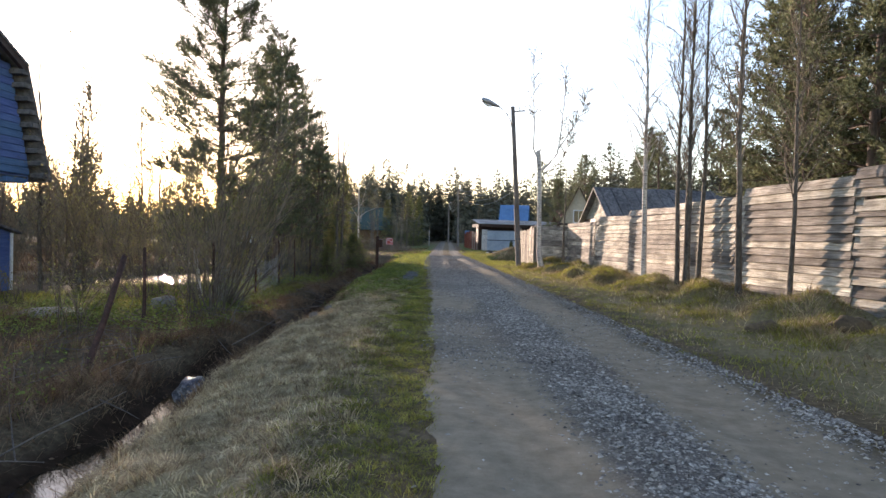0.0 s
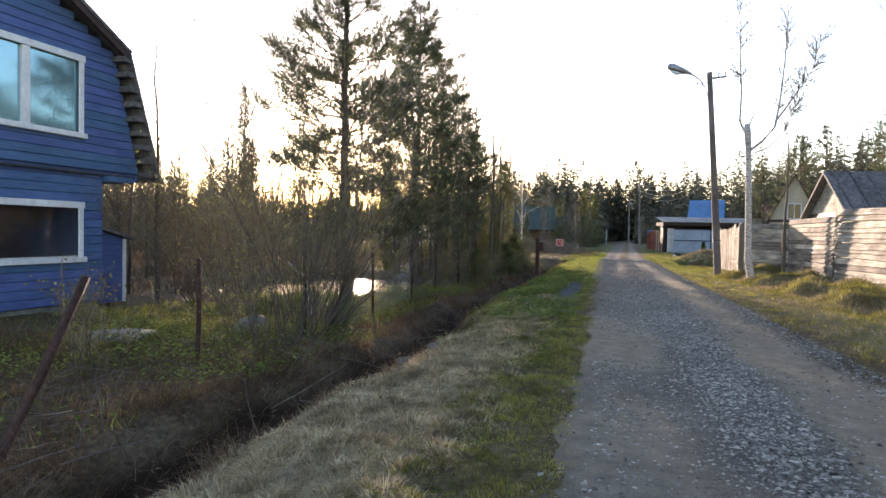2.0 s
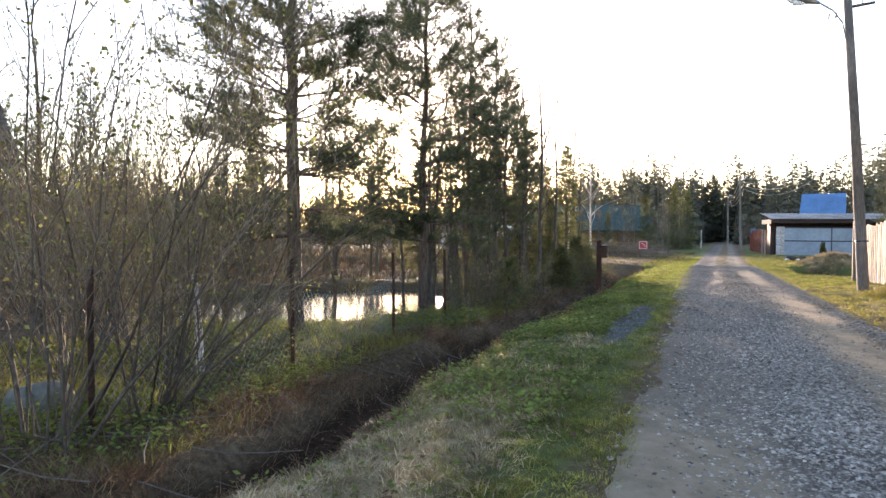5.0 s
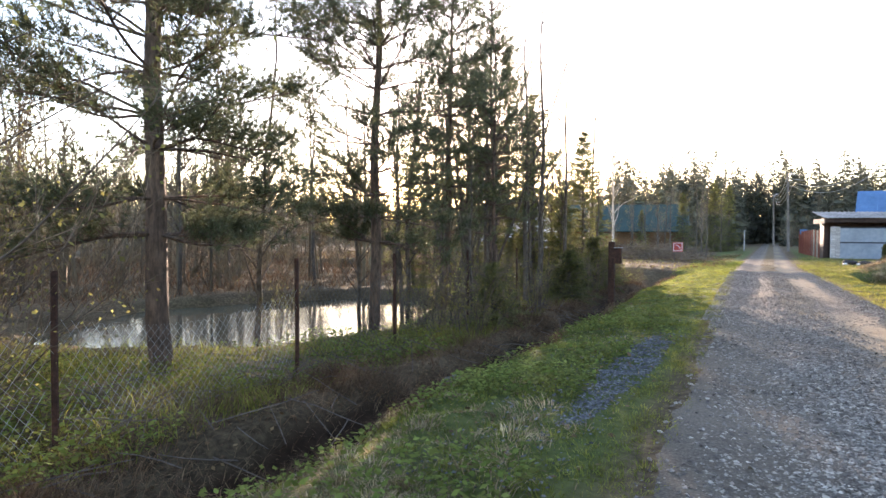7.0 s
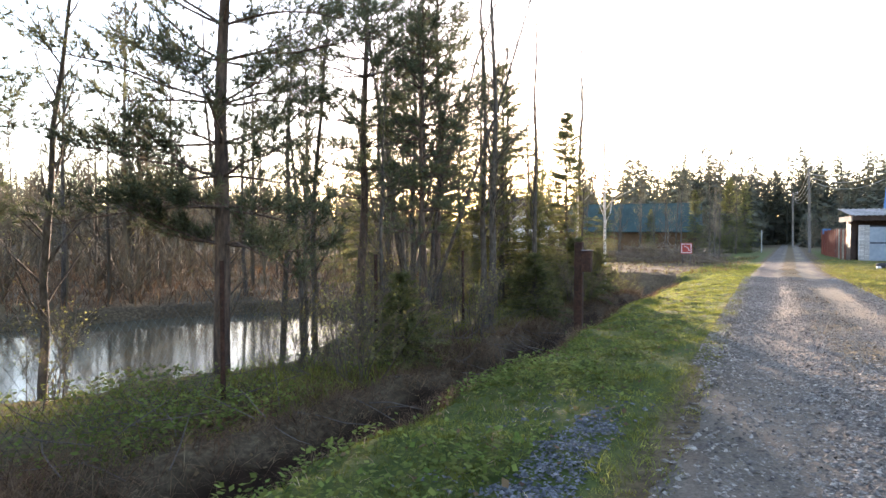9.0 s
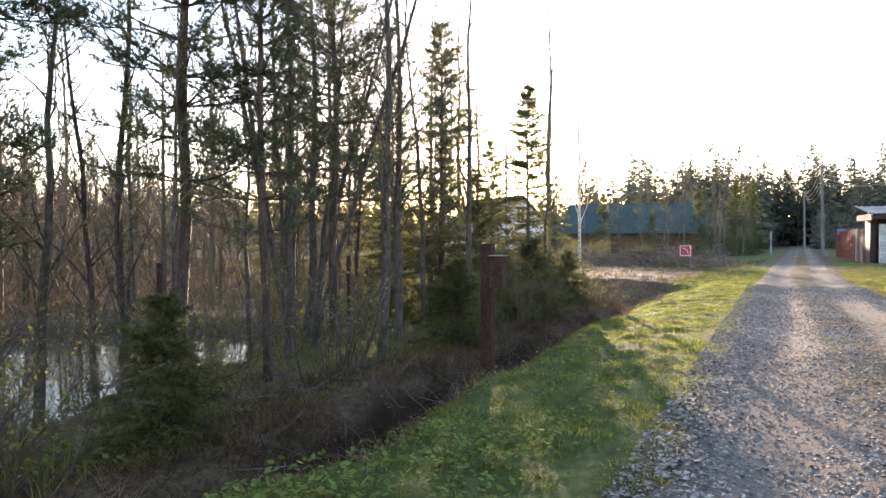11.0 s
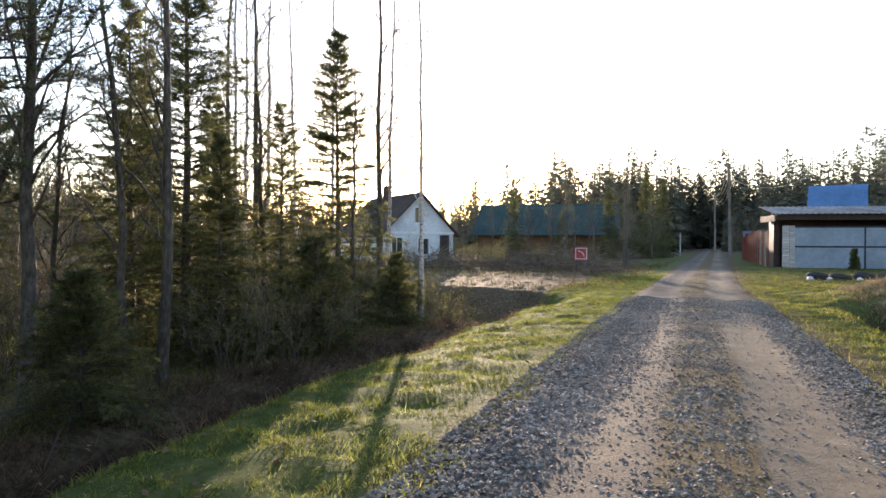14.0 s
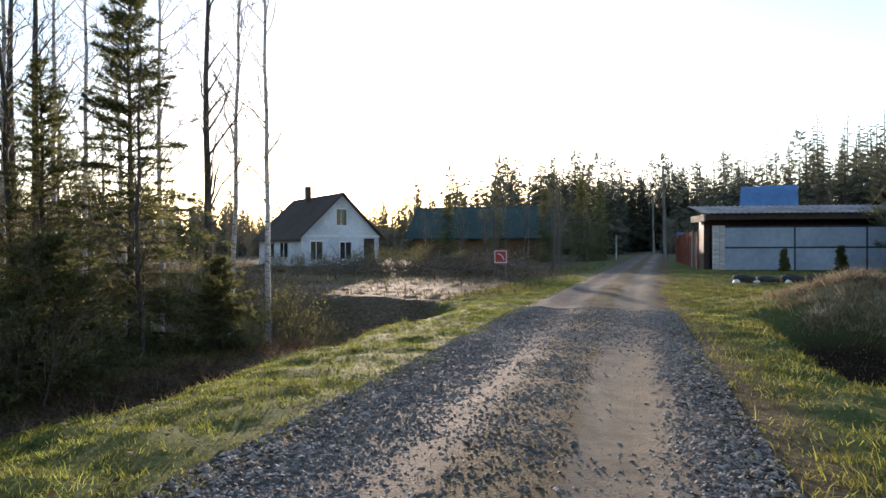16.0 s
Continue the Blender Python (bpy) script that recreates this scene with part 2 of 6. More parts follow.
M_PLASTIC = pbr("dark_plastic_bag", [(0.010, 0.012, 0.018), (0.03, 0.033, 0.045), (0.30, 0.31, 0.34)], 14, 1.5, 0.3, rough=0.35, bump=1.0, spec=0.4)
M_INSIDE = pbr("dim_room", [(0.05, 0.045, 0.04), (0.09, 0.08, 0.07)], 3, 0.6, 0.3, bump=0.1)


def glassy(name, col, rough=0.03, metal=0.0, trans=0.0, wave=0.012):
    m = bpy.data.materials.new(name)
    m.use_nodes = True
    n, l = m.node_tree.nodes, m.node_tree.links
    b = n["Principled BSDF"]
    b.inputs["Base Color"].default_value = (*col, 1)
    b.inputs["Roughness"].default_value, b.inputs["Metallic"].default_value = rough, metal
    b.inputs["Transmission Weight"].default_value = trans
    t = n.new("ShaderNodeTexNoise")
    t.inputs["Scale"].default_value, t.inputs["Detail"].default_value = 2.5, 3
    l.new(n.new("ShaderNodeNewGeometry").outputs["Position"], t.inputs["Vector"])
    bp = n.new("ShaderNodeBump")
    bp.inputs["Strength"].default_value, bp.inputs["Distance"].default_value = wave, 0.05
    l.new(t.outputs["Fac"], bp.inputs["Height"])
    l.new(bp.outputs[0], b.inputs["Normal"])
    return m


# blue-cyan metallic tint puts the sky's reflection into the upper panes' colour
M_SKYGLASS = glassy("sky_tinted_window_glass", (0.30, 0.52, 0.60), 0.08, 0.75, wave=0.0)
M_GLASS = glassy("window_glass", (0.9, 0.95, 0.95), 0.01, 0.0, 1.0)
M_WATER = glassy("dark_ditch_water", (0.020, 0.014, 0.008), 0.05, wave=0.05)
M_POND = glassy("still_pond_water", (0.085, 0.085, 0.06), 0.10, wave=0.06)
M_POND.node_tree.nodes["Principled BSDF"].inputs["Specular IOR Level"].default_value = 0.32


# ---- mesh helpers ----
class Buf:
    """Gathers vertices, triangles and quads, and makes one mesh of them."""

    def __init__(self):
        self.v, self.t, self.q, self.n = [], [], [], 0

    def add(self, v, t=None, q=None):
        v = np.asarray(v, float).reshape(-1, 3)
        if t is not None and len(t):
            self.t.append(np.asarray(t, int).reshape(-1, 3) + self.n)
        if q is not None and len(q):
            self.q.append(np.asarray(q, int).reshape(-1, 4) + self.n)
        self.v.append(v)
        self.n += len(v)

    def mesh(self, name, material, smooth=False):
        v = np.concatenate(self.v) if self.v else np.zeros((0, 3))
        t = np.concatenate(self.t) if self.t else np.zeros((0, 3), int)
        q = np.concatenate(self.q) if self.q else np.zeros((0, 4), int)
        me = bpy.data.meshes.new(name)
        me.vertices.add(len(v))
        me.vertices.foreach_set("co", v.astype(np.float32).ravel())
        loops = np.concatenate([t.ravel(), q.ravel()])
        me.loops.add(len(loops))
        me.loops.foreach_set("vertex_index", loops.astype(np.int32))
        starts = np.concatenate([np.arange(len(t)) * 3, len(t) * 3 + np.arange(len(q)) * 4])
        me.polygons.add(len(starts))
        me.polygons.foreach_set("loop_start", starts.astype(np.int32))
        me.update(calc_edges=True)
        me.validate()
        me.polygons.foreach_set("use_smooth", np.full(len(me.polygons), bool(smooth)))
        me.materials.append(material)
        return me


def ring_frames(p):
    d = np.gradient(p, axis=0)
    d /= np.linalg.norm(d, axis=1)[:, None] + 1e-9
    ref = np.where(np.abs(d[:, 2:3]) > 0.9, np.array([[1.0, 0, 0]]), np.array([[0, 0, 1.0]]))
    a = np.cross(d, ref)
    a /= np.linalg.norm(a, axis=1)[:, None] + 1e-9
    return a, np.cross(d, a)


def tube(buf, p, r, k=6, cap=False):
    """A tapering round bar along the points p with the radii r."""
    p = np.asarray(p, float)
    r = np.broadcast_to(np.asarray(r, float), (len(p),))
    a, b = ring_frames(p)
    ang = np.arange(k) * 2 * math.pi / k
    v = p[:, None] + r[:, None, None] * (np.cos(ang)[None, :, None] * a[:, None] + np.sin(ang)[None, :, None] * b[:, None])
    i = np.arange(len(p) - 1)[:, None] * k
    j = np.arange(k)[None]
    j2 = (j + 1) % k
    q = np.stack([i + j, i + j2, i + k + j2, i + k + j], -1).reshape(-1, 4)
    t = []
    if cap:
        for base in (0, (len(p) - 1) * k):
            t += [(base, base + m, base + m + 1) for m in range(1, k - 1)]
    buf.add(v, t, q)


def box(buf, lo, hi, chamfer=0.0):
    """A box from corner to corner; with a chamfer its long edges are cut."""
    (x0, y0, z0), (x1, y1, z1) = lo, hi
    c = chamfer
    if not c:
        v = [(x, y, z) for z in (z0, z1) for y in (y0, y1) for x in (x0, x1)]
        buf.add(v, None, [(0, 2, 3, 1), (4, 5, 7, 6), (0, 1, 5, 4), (2, 6, 7, 3), (0, 4, 6, 2), (1, 3, 7, 5)])
        return
    size = (x1 - x0, y1 - y0, z1 - z0)
    ax = max(range(3), key=lambda m: size[m])
    o = [m for m in range(3) if m != ax]
    lo_, hi_ = (x0, y0, z0), (x1, y1, z1)
    a0, a1, b0, b1 = lo_[o[0]], hi_[o[0]], lo_[o[1]], hi_[o[1]]
    prof = [(a0 + c, b0), (a1 - c, b0), (a1, b0 + c), (a1, b1 - c), (a1 - c, b1), (a0 + c, b1), (a0, b1 - c), (a0, b0 + c)]
    v = []
    for e in (lo_[ax], hi_[ax]):
        for a, b in prof:
            w = [0, 0, 0]
            w[ax], w[o[0]], w[o[1]] = e, a, b
            v.append(w)
    q = [(m, (m + 1) % 8, 8 + (m + 1) % 8, 8 + m) for m in range(8)]
    q += [(0, 1, 2, 3), (0, 3, 4, 7), (4, 5, 6, 7), (8, 9, 10, 11), (8, 11, 12, 15), (12, 13, 14, 15)]
    buf.add(v, None, q)


def prism(buf, outline, lo, hi, axis=0):
    """A plate: a convex outline in the two other axes, from lo to hi along the axis."""
    n = len(outline)
    v = []
    for e in (lo, hi):
        for a, b in outline:
            w = [a, b]
            w.insert(axis, e)
            v.append(w)
    q = [(m, (m + 1) % n, n + (m + 1) % n, n + m) for m in range(n)]
    t = [(0, m, m + 1) for m in range(1, n - 1)] + [(n, n + m, n + m + 1) for m in range(1, n - 1)]
    buf.add(v, t, q)


def part(name, buf, material, parent=None, label="", smooth=False):
    """Links what a Buf holds as one mesh object under a thing or a part."""
    ob = new(name, buf.mesh(name, material, smooth))
    if parent is not None:
        ob.parent = parent
    if label:
        ob["label"] = label
    return ob


def thing(name, label, category, group="", at=None):
    ob = tagged(new(name), label, category, group)
    if at is not None:
        ob.matrix_basis = at
    return ob


def boxpart(name, lo, hi, material, parent, chamfer=0.0, label=""):
    b = Buf()
    box(b, lo, hi, chamfer)
    return part(name, b, material, parent, label)


# ---- lie of the land ----
def ss(a, b, x):
    t = np.clip((np.asarray(x, float) - a) / (b - a), 0, 1)
    return t * t * (3 - 2 * t)


_ph = np.random.RandomState(5).uniform(0, 6.283, (8, 3))


def wav(x, y, f):
    """A smooth, uneven swell between about -1 and 1."""
    s = 0
    for i in range(6):
        a = _ph[i, 0]
        s = s + np.sin(f * (1 + 0.37 * i) * (x * math.cos(a) + y * math.sin(a)) + _ph[i, 1]) / (1 + 0.4 * i)
    return s / 2.2


def road_left(y):
    return np.where(y < 42, 0.62 - 0.056 * y, -1.732 - 0.03 * (y - 42))


def road_right(y):
    return np.where(y < 45, 3.75 - 0.073 * y, 0.465 - 0.026 * (y - 45))


def ditch_mid(y):
    return -2.05 - 0.058 * y + 0.12 * np.sin(y * 0.55) + 0.07 * np.sin(y * 1.7 + 1)


def fence_x(y):
    return 4.85 + (27 - y) * 0.1556


POND_WATER, DITCH_WATER = -0.74, -0.74


def height(x, y):
    x, y = np.asarray(x, float), np.asarray(y, float)
    xl, xr, xd = road_left(y), road_right(y), ditch_mid(y)
    z = 0.02 * wav(x, y, 0.9) * ss(0, 1, np.maximum(xl - x, x - xr))
    z = z - 0.13 * ss(0.3, 2.4, xl - x)
    past = ss(41.8, 43.4, y)                              # the ditch ends at the sandy entrance
    left = -0.48 + 0.07 * wav(x, y, 0.8) + 0.12 * ss(-8, -10, x) * ss(18, 15, y)
    left = left * (1 - past) + (-0.12 + 0.04 * wav(x, y, 0.5)) * past
    w = ss(0.1, 1.2, xd - x)
    z = z * (1 - w) + left * w
    prof = np.exp(-np.abs((x - xd) / (0.54 + 0.07 * ss(9, 5, y) + 0.10 * wav(x * 0, y, 2.3))) ** 2.2)
    z = z - (1 - past) * 0.70 * prof * (1 - 0.22 * w)
    z = z - 0.65 * np.exp(-((x + 5.0) / 1.6) ** 4 - ((y - 40.4) / 1.7) ** 4) * (1 - prof)
    e = np.sqrt(((x + 10.4) / 3.7) ** 2 + ((y - 25.2) / 5.3) ** 2) + 0.09 * wav(x, y, 1.1)
    z = z - 0.75 * ss(1.12, 0.75, e)
    # right-hand verge with its rough bank along the fence
    f = np.clip((x - xr) / np.maximum(fence_x(y) - xr, 0.5), 0, 2)
    near = ss(31, 27, y)
    z = z + near * (0.22 * ss(0.35, 0.85, f) + 0.24 * wav(x, y, 2.6) * ss(0.42, 0.6, f) * ss(1.1, 0.85, f))
    z = z - 0.85 * np.exp(-((x - 3.15) / 0.85) ** 4 - ((y - 38.7) / 2.3) ** 4) + 0.55 * np.exp(-((x - 3.9) / 1.2) ** 2 - ((y - 42.7) / 1.3) ** 2)
    # road: crown, worn wheel tracks
    u = (x - xl) / (xr - xl)
    on = ss(-0.05, 0.1, u) * ss(1.05, 0.9, u)
    z = z + on * (0.025 - 0.035 * np.exp(-((u - 0.24) / 0.12) ** 2) - 0.035 * np.exp(-((u - 0.76) / 0.12) ** 2))
    z = z + (0.003 + 0.011 * ss(0.05, 0.4, np.maximum(xl - x, x - xr))) * wav(x, y, 6.0) + 0.026 * ss(0.12, 0.6, np.maximum(xl - x, x - xr)) * wav(x + 7, y, 9.0)
    far = ss(90, 260, np.hypot(x, y - 20))
    return z * (1 - far) + far * 0.5


def hz(x, y):
    return float(height(x, y))


def spaced(lo, a, b, hi, step):
    near = np.arange(a, b + 1e-6, step)
    out, s, v = [], step, b
    while v < hi:
        s *= 1.16
        v += s
        out.append(v)
    low, s, v = [], step, a
    while v > lo:
        s *= 1.16
        v -= s
        low.append(v)
    return np.concatenate([low[::-1], near, out])


def sheet(name, xs, ys, material, zfun, attrs):
    gx, gy = np.meshgrid(xs, ys)
    x, y = gx.ravel(), gy.ravel()
    b = Buf()
    nx = len(xs)
    i = np.arange(len(ys) - 1)[:, None] * nx + np.arange(nx - 1)[None]
    b.add(np.stack([x, y, zfun(x, y)], 1), None, np.stack([i, i + 1, i + nx + 1, i + nx], -1).reshape(-1, 4))
    me = b.mesh(name, material, True)
    for key, fun in attrs.items():
        at = me.attributes.new(key, "FLOAT", "POINT")
        at.data.foreach_set("value", np.asarray(fun(x, y), np.float32))
    return new(name, me)


def a_green(x, y):
    d = road_left(y) - x
    verge = ss(-0.1, 0.3, d) * ss(0.2, -0.4, x * 0 + ditch_mid(y) + 0.5 - x)
    lush = np.maximum(ss(1.3, 0.5, d) * (0.3 + 0.45 * ss(10, 15, y)), ss(13, 19, y) * 0.85)
    right = ss(0.0, 0.8, x - road_right(y)) * (0.45 + 0.5 * ss(28, 34, y))
    wood = 0.35 * ss(8, 13, y) * ss(0, 1, ditch_mid(y) - 0.8 - x) * (0.5 + 0.5 * wav(x, y, 0.7))
    return np.clip(verge * lush + right + wood, 0, 1) * ss(140, 60, y)


def a_dry(x, y):
    d = road_left(y) - x
    verge = ss(0.5, 1.0, d) * ss(-0.1, 0.4, x - ditch_mid(y) - 0.3) * ss(20, 13, y)
    right = ss(0.1, 1.0, x - road_right(y)) * 0.55 * ss(34, 28, y)
    bank = 0.9 * np.exp(-((x - 3.9) / 1.3) ** 2 - ((y - 42.6) / 1.6) ** 2)
    pond = 0.7 * np.exp(-((x + 6.6) / 1.3) ** 2) * ss(16, 20, y) * ss(34, 28, y)
    return np.clip(verge + right + bank + pond, 0, 1)


def a_sandy(x, y):
    e = ((x + 7.0) / 4.2) ** 2 + ((y - 46.2) / 1.0) ** 2
    return ss(1.25, 0.7, e + 0.15 * wav(x, y, 0.9)) * ss(-2.2, -3.4, x + 0.03 * (y - 40))


def a_wet(x, y):
    return np.clip(1.1 * np.exp(-np.abs((x - ditch_mid(y) + 0.05) / 0.45) ** 3) * ss(43, 41, y) + 1.2 * np.exp(-((x - 3.2) / 0.8) ** 4 - ((y - 38.9) / 2.2) ** 4), 0, 1)


ground = sheet("ground", spaced(-420, -14, 11, 420, 0.14), spaced(-160, -4, 60, 620, 0.15), M_SOIL, height,
               {"green": a_green, "dry": a_dry, "sandy": a_sandy, "wet": a_wet})
tagged(ground, "damp ground with grass, moss and bare soil", "ground", kind="structure")


def tracks(u, y):
    """Where the two sandy wheel tracks lie across the road, 0 to 1."""
    k = ss(24, 33, y)
    left = np.exp(-((u - 0.16 - 0.20 * k) / (0.21 - 0.14 * k)) ** 4) + 0.8 * k * np.exp(-((u - 0.02) / 0.05) ** 2)
    cross = 1 - 0.6 * np.exp(-((y - 11.4) / 0.9) ** 2)               # stone washed across the near rut
    thin = 1 - 0.6 * ss(14, 17, y) * ss(30, 25, y)
    return left * cross * thin * (1 - 0.35 * k) + np.exp(-((u - 0.74 + 0.02 * k) / (0.17 - 0.04 * k)) ** 4) * (1 - 0.06 * k)


def build_road():
    ys = np.concatenate([np.arange(-30, 0, 0.5), np.arange(0, 60, 0.13), np.arange(60, 190, 0.8)])
    us = np.linspace(0, 1, 30)
    gu, gy = np.meshgrid(us, ys)
    u, y = gu.ravel(), gy.ravel()
    l = road_left(y) - 0.06 - 0.09 * wav(y * 0 + 3, y, 2.1)
    r = road_right(y) + 0.08 + 0.12 * wav(y * 0 + 9, y, 1.7)
    x = l + (r - l) * u
    z = height(x, y) + 0.022 * (1 - np.abs(2 * u - 1) ** 8) - 0.012 + 0.002 * wav(x, y, 14)
    b = Buf()
    nx = len(us)
    i = np.arange(len(ys) - 1)[:, None] * nx + np.arange(nx - 1)[None]
    b.add(np.stack([x, y, z], 1), None, np.stack([i, i + 1, i + nx + 1, i + nx], -1).reshape(-1, 4))
    me = b.mesh("road", M_ROAD, True)
    a = tracks(u, y)
    sand = np.clip(a * (0.85 + 0.40 * wav(x * 0.4, y * 0.4, 1.6)), 0, 1) * (1 - 0.35 * ss(22, 30, y))
    mid = 1.25 * np.exp(-((u - 0.51) / 0.10) ** 4) * ss(22, 30, y) + 0.8 * np.exp(-((u - 0.98) / 0.10) ** 2)
    for key, val in (("sand", sand), ("mid", np.clip(mid, 0, 1))):
        at = me.attributes.new(key, "FLOAT", "POINT")
        at.data.foreach_set("value", val.astype(np.float32))
    return tagged(new("road", me), "grey gravel track with two sandy wheel ruts", "road", kind="structure")


build_road()


def water(name, xs, ys, level, material, label):
    s = sheet(name, xs, ys, material, lambda x, y: x * 0 + level, {})
    return tagged(s, label, "water", kind="structure")


b = Buf()
ys = np.arange(-4, 41, 0.4)
l, r = ditch_mid(ys) - 0.75, ditch_mid(ys) + 0.75
n = len(ys)
b.add(np.concatenate([np.stack([l, ys, ys * 0 + DITCH_WATER], 1), np.stack([r, ys, ys * 0 + DITCH_WATER], 1)]), None,
      [(i, n + i, n + i + 1, i + 1) for i in range(n - 1)])
tagged(part("water_ditch", b, M_WATER), "narrow strip of dark ditch water", "water", kind="structure")
b = Buf()
a = np.arange(48) * 2 * math.pi / 48
b.add(np.stack([-10.4 + 4.3 * np.cos(a), 25.2 + 6.1 * np.sin(a), a * 0 + POND_WATER], 1), [(0, i, i + 1) for i in range(1, 47)])
tagged(part("water_pond", b, M_POND), "still pond reflecting the pale sky", "water", kind="structure")


# ---- trees and shrubs ----
def unit(v):
    return v / (np.linalg.norm(v, axis=-1, keepdims=True) + 1e-9)


def limb(rng, start, way, length, n=5, droop=0.0, wander=0.12):
    """Points of a crooked branch from start along way; droop bends it down (or up, if below 0)."""
    p = [np.array(start, float)]
    d = unit(np.array(way, float))
    step = length / n
    for i in range(n):
        d = unit(d + rng.normal(0, wander, 3) + np.array([0, 0, -droop / n]))
        p.append(p[-1] + d * step)
    return np.array(p)


def along(p, f):
    """The place and the direction at the part f of the way along the points p."""
    i = min(int(f * (len(p) - 1)), len(p) - 2)
    g = f * (len(p) - 1) - i
    return p[i] * (1 - g) + p[i + 1] * g, unit(p[i + 1] - p[i])


def needles(buf, rng, c, d, n, length, width, spread=0.8):
    """A tuft of n narrow leaves at each place c, spread round the direction d."""
    c, d = np.asarray(c), np.asarray(d)
    m = len(c)
    w = unit(np.repeat(d, n, 0) + rng.normal(0, spread, (m * n, 3)))
    base = np.repeat(c, n, 0)
    ln = length * rng.uniform(0.6, 1.2, (m * n, 1))
    side = unit(np.cross(w, rng.normal(0, 1, (m * n, 3)))) * width / 2
    v = np.stack([base - side, base + side, base + w * ln], 1)
    buf.add(v, np.arange(m * n * 3))


def leaves(buf, rng, c, size, up=0.0):
    """Small rhombic leaves at the places c."""
    c = np.asarray(c)
    m = len(c)
    w = unit(rng.normal(0, 1, (m, 3)) + np.array([0, 0, up]))
    s = unit(np.cross(w, rng.normal(0, 1, (m, 3))))
    ln = size * rng.uniform(0.6, 1.3, (m, 1))
    v = np.stack([c, c + w * ln * 0.5 + s * ln * 0.32, c + w * ln, c + w * ln * 0.5 - s * ln * 0.32], 1)
    buf.add(v, None, np.arange(m * 4).reshape(-1, 4))


def splints(buf, rng, a, b, width):
    """Slender twigs, one sliver each, from the places a to the tips b."""
    a, b = np.asarray(a), np.asarray(b)
    s = unit(np.cross(b - a, rng.normal(0, 1, a.shape))) * width / 2
    buf.add(np.stack([a - s, a + s, b], 1), np.arange(len(a) * 3))


def side_way(rng, d, lift):
    """A direction that leaves d sideways; lift near 1 keeps close to d, 0 is square to it."""
    a = unit(np.cross(d, rng.normal(0, 1, 3)))
    return unit(a * (1 - lift) + d * lift)


def pine(seed, h, r, clear=0.25, spread=0.24, thick=1.0, tuft=6, broad=0.0155):
    """Wood and needle meshes of a Scots pine."""
    rng = np.random.RandomState(seed)
    wood, green = Buf(), Buf()
    n = 14
    z = np.linspace(-0.15, h, n)
    wob = np.cumsum(rng.normal(0, 0.03, (n, 2)), 0) * (h / 10)
    wob -= wob[0]
    trunk = np.column_stack([wob, z])
    tube(wood, trunk, r * (1 - 0.9 * np.linspace(0, 1, n) ** 1.1) + 0.008, 9)
    f, tips, dirs, twa, twb = clear, [], [], [], []
    while f < 0.985:
        base, d = along(trunk, f)
        g = (f - clear) / (1 - clear)
        long = spread * h * (0.55 + 0.5 * min(1, g * 3)) * (1 - g) ** 0.75 + 0.25
        turn = rng.uniform(0, 6.28)
        for k in range(rng.randint(5, 8)):
            a = turn + k * 6.28 / 5.3 + rng.normal(0, 0.25)
            ln = long * rng.uniform(0.6, 1.15)
            rise = 0.02 + 0.75 * g
            way = np.array([math.cos(a), math.sin(a), rise])
            br = limb(rng, base, way, ln, 6, -0.35 + 0.5 * (1 - g), 0.10)
            tube(wood, br, np.linspace(0.10 * r + 0.012, 0.005, 7), 3)
            for s in range(int((6 + ln * 8) * thick)):
                at = rng.uniform(0.24, 1.0)
                q, dd = along(br, at)
                sw = side_way(rng, dd, 0.55)
                sw[2] = abs(sw[2]) * 0.6 + 0.12
                sub = limb(rng, q, sw, ln * rng.uniform(0.12, 0.34) * (1.25 - at * 0.6) + 0.10, 3, -0.35, 0.16)
                twa.append(sub[0])
                twb.append(sub[-1])
                for e in ((0.35, 0.57, 0.79, 1.0) if ln > 0.6 else (0.5, 1.0)):
                    qq, d3 = along(sub, e * 0.999)
                    tips.append(qq)
                    dirs.append(d3)
        f += rng.uniform(0.030, 0.050) + 0.012 * (1 - g)
    needles(green, rng, tips, dirs, tuft, 0.15, broad, 0.65)
    splints(wood, rng, twa, twb, 0.012)
    return wood.mesh("trunk", M_PBARK, True), green.mesh("crown", M_NEEDLE)


